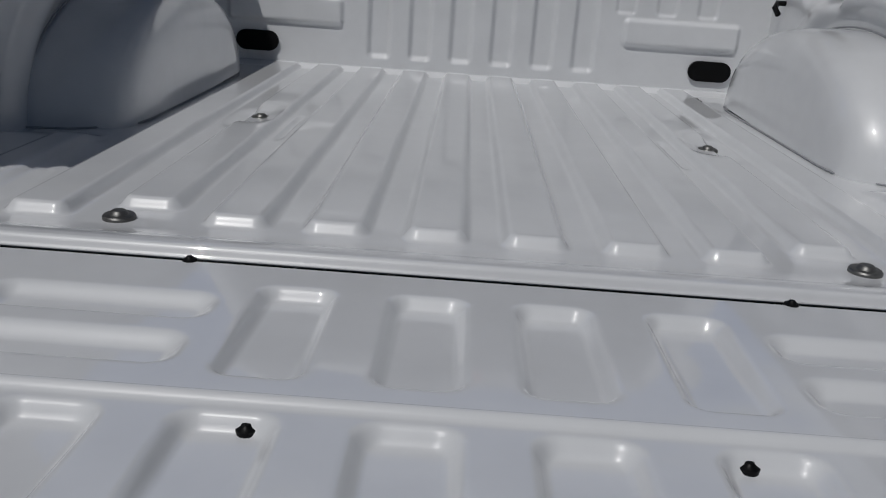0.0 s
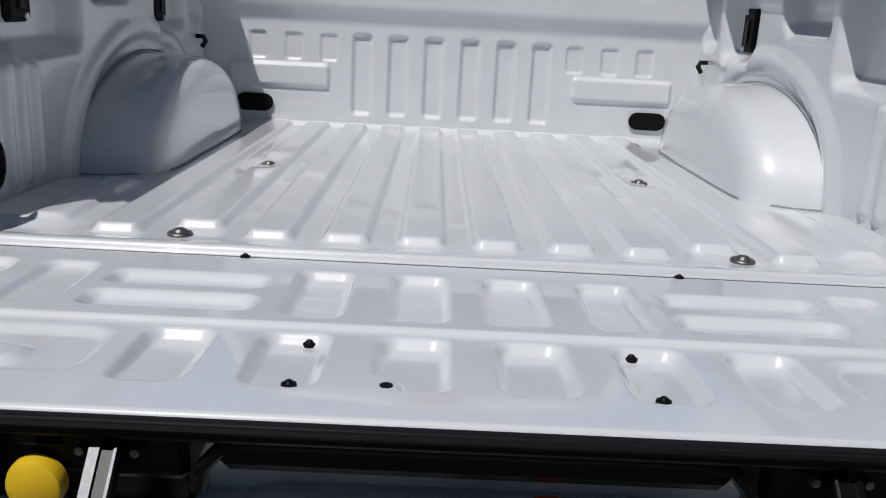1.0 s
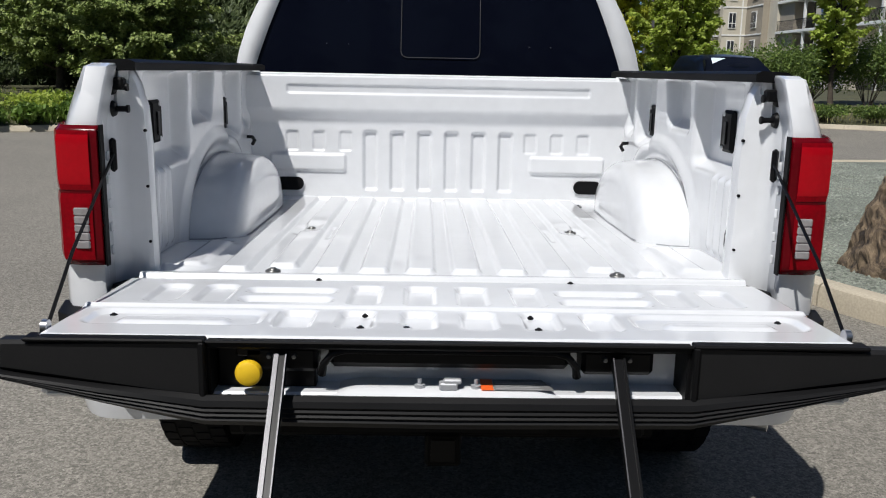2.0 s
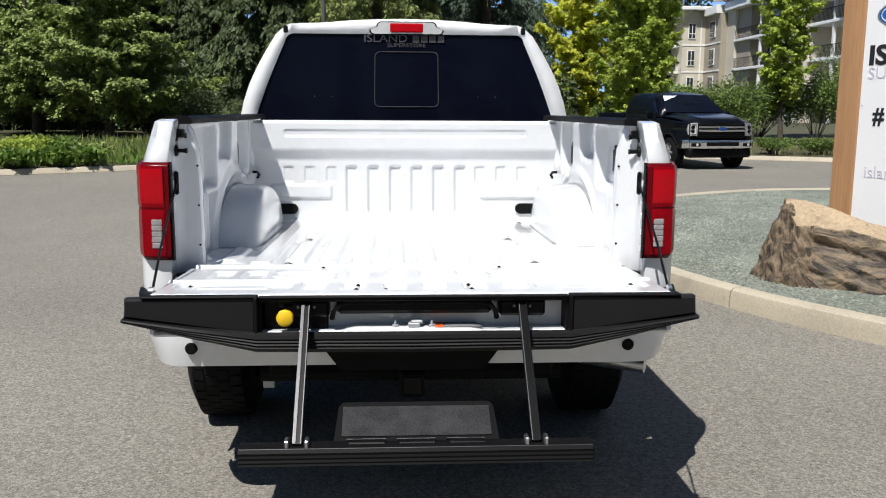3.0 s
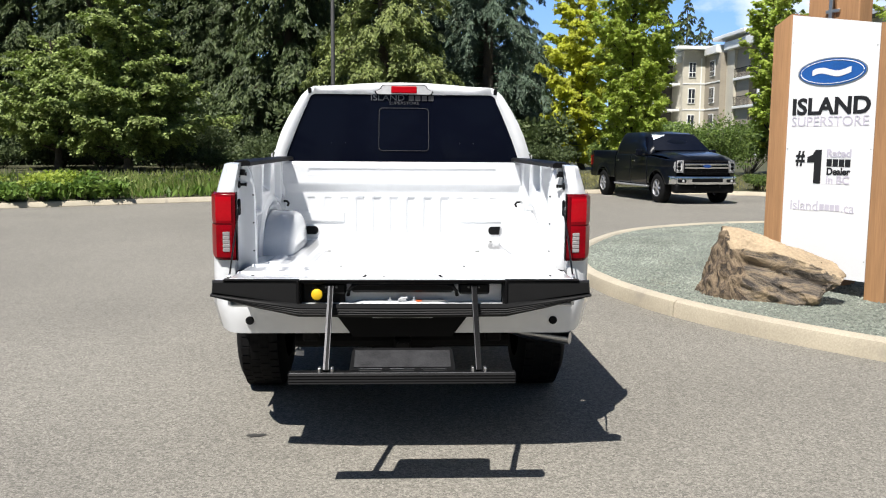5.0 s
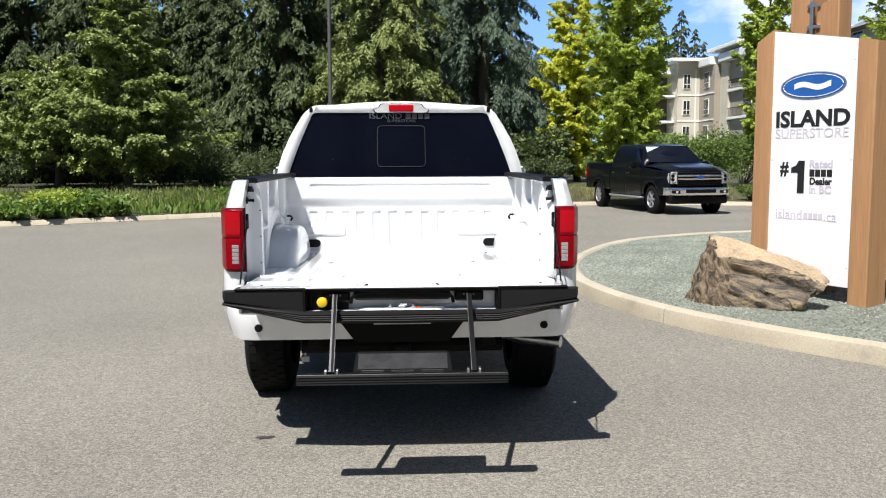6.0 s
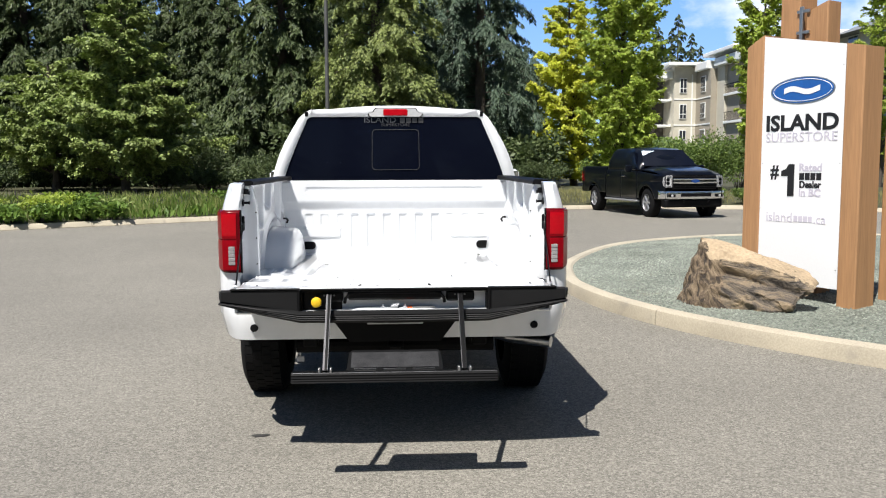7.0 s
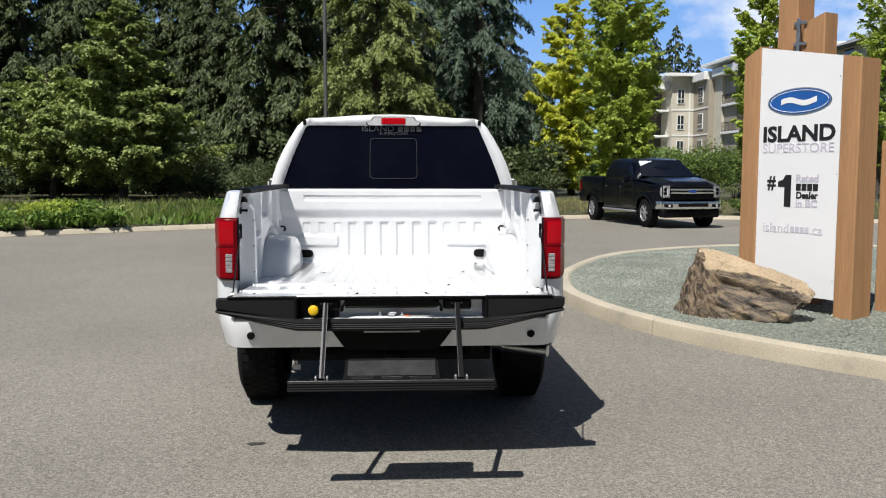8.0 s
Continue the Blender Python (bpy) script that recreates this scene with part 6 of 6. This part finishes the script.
for k, (x, y, r, h, m_) in enumerate(((12.3, 29.0, 1.6, 2.0, LEAF_SHRUB), (14.6, 31.5, 1.8, 2.3, LEAF_SHRUB), (16.8, 31.0, 1.6, 2.4, LEAF_SHRUB), (9.0, 33.0, 1.4, 1.3, LEAF_SHRUB), (6.4, 33.5, 1.4, 1.1, LEAF_DARK),
                                      (19.5, 32.5, 2.0, 3.4, LEAF_SHRUB), (23.0, 32.0, 2.2, 3.2, LEAF_SHRUB), (-14.5, 33.0, 2.2, 2.6, LEAF_DARK), (-8.5, 33.5, 2.2, 2.4, LEAF_DARK), (-5.0, 32.0, 1.8, 1.6, LEAF_DARK), (-19.5, 33.0, 2.4, 2.8, LEAF_DARK))):
    shrub((x, y, G), r, h, m_, 40 + k, "rounded green shrub under the trees", 6500, 0.10)
for k in range(15):
    shrub((-33 + 2.75 * k, 38.5 + 3.5 * math.sin(k * 2.1), G), 2.6, 3.0 + 0.7 * math.sin(k * 1.7), LEAF_DARK, 90 + k, "dark undergrowth at the edge of the wood", 2600, 0.26)
# low dark shrubs added to stand for the shade below the crowns
for k in range(9):
    shrub((-20.5 + 2.15 * k, 31.6 + 0.8 * math.sin(k * 2.7), G - 0.05), 1.5, 1.15 + 0.3 * math.sin(k * 1.9), LEAF_DARK, 140 + k, "low dark undergrowth added to darken the ground under the trees", 2600, 0.13)
for k, (x, y) in enumerate(((11.6, 23.3), (12.9, 22.6), (14.1, 21.9), (10.6, 24.2))):
    shrub((x, y, 0.15), 0.70, 0.50, LEAF_SHRUB, 60 + k, "low clipped hedge shrub by the kerb", 2600, 0.07)
for k, (x, y) in enumerate(((-8.5, 16.42), (-7.8, 16.85), (-7.1, 17.3), (-9.2, 16.0))):
    shrub((x, y, 0.12), 0.42, 0.42, WEED, 70 + k, "leafy weed hanging over the kerb", 900, 0.16)


rb = random.Random(17)
for k in range(26):
    i_ = rb.randrange(int(len(far_line) * 0.16), int(len(far_line) * 0.56))
    t_ = far_line[i_ + 1] - far_line[i_ - 1]
    o_ = rb.uniform(1.0, 4.2) / math.hypot(*t_)
    shrub((far_line[i_][0] - t_[1] * o_, far_line[i_][1] + t_[0] * o_, 0.15), rb.uniform(0.4, 0.8), rb.uniform(0.32, 0.62), (WEED, GRASS, LEAF_BRIGHT, LEAF_MID)[k % 4], 200 + k, "low wild plant in the grass strip", 700, 0.13)


def tufts(name, label, material, n, where, hmin, hmax, wide, seed):
    """Grass blades and stems as one mesh, along the strip behind the far kerb."""
    rng = np.random.default_rng(seed)
    idx = rng.uniform(0, 1, n)
    lo, hi, o0, o1 = where
    s = lo + (hi - lo) * idx
    xs_ = np.interp(s, np.arange(len(far_line)), far_line[:, 0])
    ys_ = np.interp(s, np.arange(len(far_line)), far_line[:, 1])
    off = o0 + (o1 - o0) * rng.uniform(0, 1, n) ** 0.8
    i0 = np.clip(s.astype(int), 1, len(far_line) - 2)
    t = far_line[i0 + 1] - far_line[i0 - 1]
    t /= np.linalg.norm(t, axis=1, keepdims=True)
    X, Y = xs_ - t[:, 1] * off, ys_ + t[:, 0] * off
    patch = np.array([0.6 + 0.8 * noise.noise((x * 0.5, y * 0.5, 4.0)) for x, y in zip(X, Y)])
    h = (hmin + (hmax - hmin) * rng.uniform(0, 1, n)) * np.clip(0.75 + patch * 0.5, 0.5, 1.4)
    Zb = 0.10 + 0.07 * np.clip(off, 0, 4)
    C = np.stack([X, Y, Zb + h * 0.48], 1)
    D = np.stack([rng.normal(0, 0.3, n), rng.normal(0, 0.3, n), np.ones(n)], 1)
    ob = leaves(name, C, D, h, wide, material, None)
    return tagged(ob, label, "grass", kind="stuff")


i_l = int(np.argmin(np.abs(far_line[:, 0] + 24)))
i_r = int(np.argmin(np.abs(far_line[:, 0] - 1)))
i_e = int(np.argmin(np.abs(far_line[:, 0] - 20)))
tufts("tall_grass", "tall green and straw-coloured grass behind the kerb", GRASS, 30000, (i_l, i_r, 0.40, 4.5), 0.14, 0.40, 0.07, 81)
tufts("wild_weeds", "green weeds among the grass", WEED, 16000, (i_l, i_r, 0.2, 4.0), 0.10, 0.30, 0.40, 82)
tufts("flower_stems", "faded purple flower stems in the grass", LAVENDER, 1500, (i_l + 12, i_r, 1.5, 5.0), 0.25, 0.42, 0.05, 83)
tufts("short_grass", "short drying grass beyond the road", DRYBLADE, 12000, (i_r, i_e, 0.3, 5.0), 0.08, 0.22, 0.08, 84)

# the far wood closes the view under the crowns
def far_wood(name, label, material, n, x0, x1, y0, y1, hmin, hmax, size, seed):
    rng = np.random.default_rng(seed)
    X, Y = rng.uniform(x0, x1, n), rng.uniform(y0, y1, n)
    crest = np.array([hmin + (hmax - hmin) * (0.5 + 0.5 * noise.noise((x * 0.16, 7.0, 0.0))) for x in X])
    Zc = 0.5 + crest * rng.uniform(0, 1, n) ** 0.8
    C = np.stack([X, Y, Zc], 1)
    D = rng.normal(size=(n, 3)) + np.array([0, -0.3, -0.4])
    ob = leaves(name, C, D, size * rng.uniform(0.5, 1.4, n), 0.6, material, None, normals=np.tile([0.0, -0.6, 0.8], (n, 1)))
    return tagged(ob, label, "wood", kind="stuff")


far_wood("far_wood", "dark far undergrowth of the wood", LEAF_DARK, 50000, -75, 12, 60, 68, 5.5, 11.0, 0.55, 121)
far_wood("far_wood", "green shrubs in front of the far building", LEAF_SHRUB, 20000, 10, 95, 84, 90, 1.5, 4.5, 0.5, 122)

# lamp pole among the trees
POLE = mat("grey_pole", (0.10, 0.10, 0.10), 0.6, metal=0.3, var=0.1)
pole = thing("lamp_pole", "slim dark grey pole among the trees", "pole", pose(-2.72, 30.0, 0.3))
part("shaft", Geo().tube([(0, 0, -0.1), (0, 0, 6), (0, 0, 15)], [0.09, 0.075, 0.055], 12), POLE, pole)
part("foot", Geo().lathe([(0.18, 0.0), (0.18, 0.03), (0.10, 0.06), (0.095, 0.25)], (0, 0, 0), "z", 16), POLE, pole)

# ---- apartment house in the distance ----
BEIGE = mat("beige_siding", (0.56, 0.52, 0.43), 0.8, var=0.05, scale=0.6, fine=6.0)
TAUPE = mat("taupe_siding", (0.34, 0.30, 0.24), 0.8, var=0.05, scale=0.6, fine=6.0)
# porch back walls: the shade under the slabs is put into this colour
PORCH_SHADE = mat("porch_shade_siding", (0.11, 0.095, 0.08), 0.8, var=0.06, scale=0.6, fine=6.0)
TRIMW = mat("white_trim", (0.78, 0.78, 0.76), 0.6, var=0.03)
ROOFG = mat("grey_roof", (0.16, 0.17, 0.18), 0.8, var=0.1)
DARKGLASS = mat("dark_window", (0.03, 0.035, 0.045), 0.08, var=0.2, spec=0.8)
house = thing("apartment_building", "four-storey beige and taupe apartment building with white roof slabs and balconies", "building", pose(35.2, 96, 0))
ST, FLOOR0, TOPZ = 3.0, -0.1, 11.9


def facing(u0, u1, z0, z1, at, side, out, back=0.0):
    """A box on a wall: side 'y' looks towards the road, side 'x' along it; out is how far it stands proud."""
    if side == "y":
        return Geo().box((u0, at - out, z0), (u1, at + back, z1), 0)
    return Geo().box((at - out, u0, z0), (at + back, u1, z1), 0)


def house_window(u, z, w, h, at, side):
    """A white frame with two sashes, each of an upper and a lower pane."""
    win = part("window", facing(u - w / 2, u + w / 2, z, z + h, at, side, 0.09), TRIMW, house, shade=0)
    for k in (0, 1):
        u0 = u - w / 2 + 0.08 + k * (w - 0.06) / 2
        u1 = u0 + (w - 0.22) / 2
        part("pane", facing(u0, u1, z + 0.62, z + h - 0.09, at, side, 0.11, -0.08), DARKGLASS, win, shade=0)
        part("pane", facing(u0, u1, z + 0.09, z + 0.53, at, side, 0.11, -0.08), DARKGLASS, win, shade=0)


def house_block(name, x0, x1, y0, y1, z1, material):
    return part(name, Geo().box((x0, y0, -1.5), (x1, y1, z1), 0), material, house, shade=0)


def roof_slab(x0, x1, y0, y1, z0, z1, material):
    part("roof", Geo().box((x0, y0, z0), (x1, y1, z1), 0.05), material, house, shade=0)


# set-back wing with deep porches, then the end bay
house_block("wall", -7.5, -2.6, 4.0, 16, 11.3, PORCH_SHADE)
roof_slab(-6.1, -2.62, 0.6, 15, 11.35, 12.25, TRIMW)
part("column", Geo().box((-5.75, 1.0, -1.5), (-5.5, 1.25, 11.35), 0), TRIMW, house, shade=0)
house_block("wall", -2.6, 0.0, 0.0, 16, 12.7, BEIGE)
roof_slab(-3.7, 1.9, -1.0, 12, 12.72, 13.12, TRIMW)
# the long side steps towards the road: wall, pillar, porches, wall
house_block("wall", 0.004, 9, -4.8, 15.9, 12.0, TAUPE)
roof_slab(-0.45, 6, -4.4, -0.6, 12.0, 12.9, TRIMW)
house_block("wall", 0.7, 9, -7.0, -4.804, 12.1, BEIGE)
house_block("wall", 2.9, 9, -17.0, -7.004, 12.1, PORCH_SHADE)
roof_slab(0.15, 7, -17.6, -5.2, 12.12, 13.0, TRIMW)
roof_slab(-0.2, 6, -11.5, -2.5, 13.4, 13.8, TRIMW)
house_block("roof_box", 1.0, 5, -10.5, -3.2, 13.39, TAUPE)
house_block("wall", 0.3, 9, -24.0, -17.004, 12.0, BEIGE)
roof_slab(-0.3, 7, -24.5, -17.7, 12.02, 12.9, TRIMW)
house_block("wall", 2.9, 9, -31.0, -24.004, 12.0, BEIGE)
roof_slab(0.0, 9, -31.5, -24.6, 11.7, 12.2, TRIMW)
house_block("wall", 0.6, 9, -42.0, -31.004, 11.4, BEIGE)
part("roof", Geo().prism([(-0.6, 11.4), (9.6, 11.4), (9.6, 13.3), (4.5, 13.3)], "y", -43.0, -30.6), ROOFG, house, "grey sloping roof", shade=0)
for f in range(4):
    z = FLOOR0 + f * ST
    house_window(-1.55, z + 0.7, 0.85, 1.75, 0.0, "y")
    part("floor_band", facing(-2.62, 0.0, z - 0.08, z + 0.08, 0.0, "y", 0.05), TRIMW, house, shade=0)
    part("corner_trim", facing(-0.55, -0.4, z + 0.1, z + ST - 0.1, 0.0, "y", 0.03), TRIMW, house, shade=0)
    house_window(-2.5, z + 0.65, 1.5, 1.8, 0.0, "x")
    part("floor_band", facing(-4.8, -0.05, z - 0.08, z + 0.08, 0.0, "x", 0.05), TRIMW, house, shade=0)
    for u in (-19.0, -22.0, -34.0, -38.5):
        house_window(u, z + 0.65, 1.5, 1.8, 0.3 if u > -30 else 0.6, "x")
    house_window(-7.9, z + 0.3, 1.1, 2.1, 2.9, "x")
    for u0, u1, col in ((-17.0, -7.0, -13.4), (-31.0, -24.0, -28.0)):
        part("glass_door", facing((u0 + u1) / 2 - 1.0, (u0 + u1) / 2 + 1.0, z + 0.1, z + 2.2, 2.9, "x", 0.08), DARKGLASS, house, shade=0)
        if f == 0:
            part("column", Geo().box((0.72, col - 0.12, -1.5), (0.95, col + 0.12, 12.1 if u0 > -20 else 11.7), 0), TRIMW, house, shade=0)
            continue
        bal = part("balcony", Geo().box((0.6, u0 + 0.004, z - 0.16), (2.9, u1 - 0.004, z + 0.10), 0.02), TRIMW, house, shade=0)
        part("balcony_rail", Geo().box((0.66, u0 + 0.05, z + 1.05), (0.72, u1 - 0.05, z + 1.11), 0), SATIN, bal, shade=0)
        for k in range(int((u1 - u0) / 0.22)):
            part("baluster", Geo().box((0.675, u0 + 0.1 + 0.22 * k, z + 0.10), (0.70, u0 + 0.125 + 0.22 * k, z + 1.05), 0), SATIN, bal, shade=0)
    if f:
        part("balcony", Geo().box((-6.0, 0.9, z - 0.16), (-2.62, 4.0, z + 0.10), 0.02), TRIMW, house, shade=0)

# ---- loose gravel on the island ----
rng = np.random.default_rng(91)
edge_a, edge_d = zip(*sorted((math.atan2(q[1] - mid[1], q[0] - mid[0]), math.hypot(*(q - mid))) for q in island_line[:-1]))
inside = []
while len(inside) < 26000:
    p = np.array([rng.uniform(2.0, 6.5), rng.uniform(1.4, 11.0)])
    rel = p - mid
    edge_r = np.interp(math.atan2(rel[1], rel[0]), edge_a, edge_d)
    k = math.hypot(*rel) / edge_r
    if k < 0.965:
        inside.append((p[0], p[1], np.interp(k / 0.985, (0, 0.35, 0.7, 0.9, 1.0), (0.24, 0.22, 0.17, 0.14, 0.125))))
gv = Geo()
octa = np.array([(1, 0, 0), (0, 1, 0), (-1, 0, 0), (0, -1, 0), (0, 0, 0.8), (0, 0, -0.5)])
faces8 = [(0, 1, 4), (1, 2, 4), (2, 3, 4), (3, 0, 4), (1, 0, 5), (2, 1, 5), (3, 2, 5), (0, 3, 5)]
for p in inside:
    r = rng.uniform(0.007, 0.015)
    a = rng.uniform(0, 6.28)
    R = np.array([[math.cos(a), -math.sin(a), 0], [math.sin(a), math.cos(a), 0], [0, 0, 1]])
    gv.add((octa * (r * rng.uniform(0.7, 1.3, (6, 3)))) @ R.T + np.array(p), faces8)
STONES = leaf_mat("gravel_stones", (0.11, 0.125, 0.105), (0.30, 0.32, 0.27), (0.0, 0.0, 0.0), 0.0)
tagged(part("loose_gravel", gv, STONES, shade=0), "loose green-grey gravel stones", "gravel", kind="stuff")
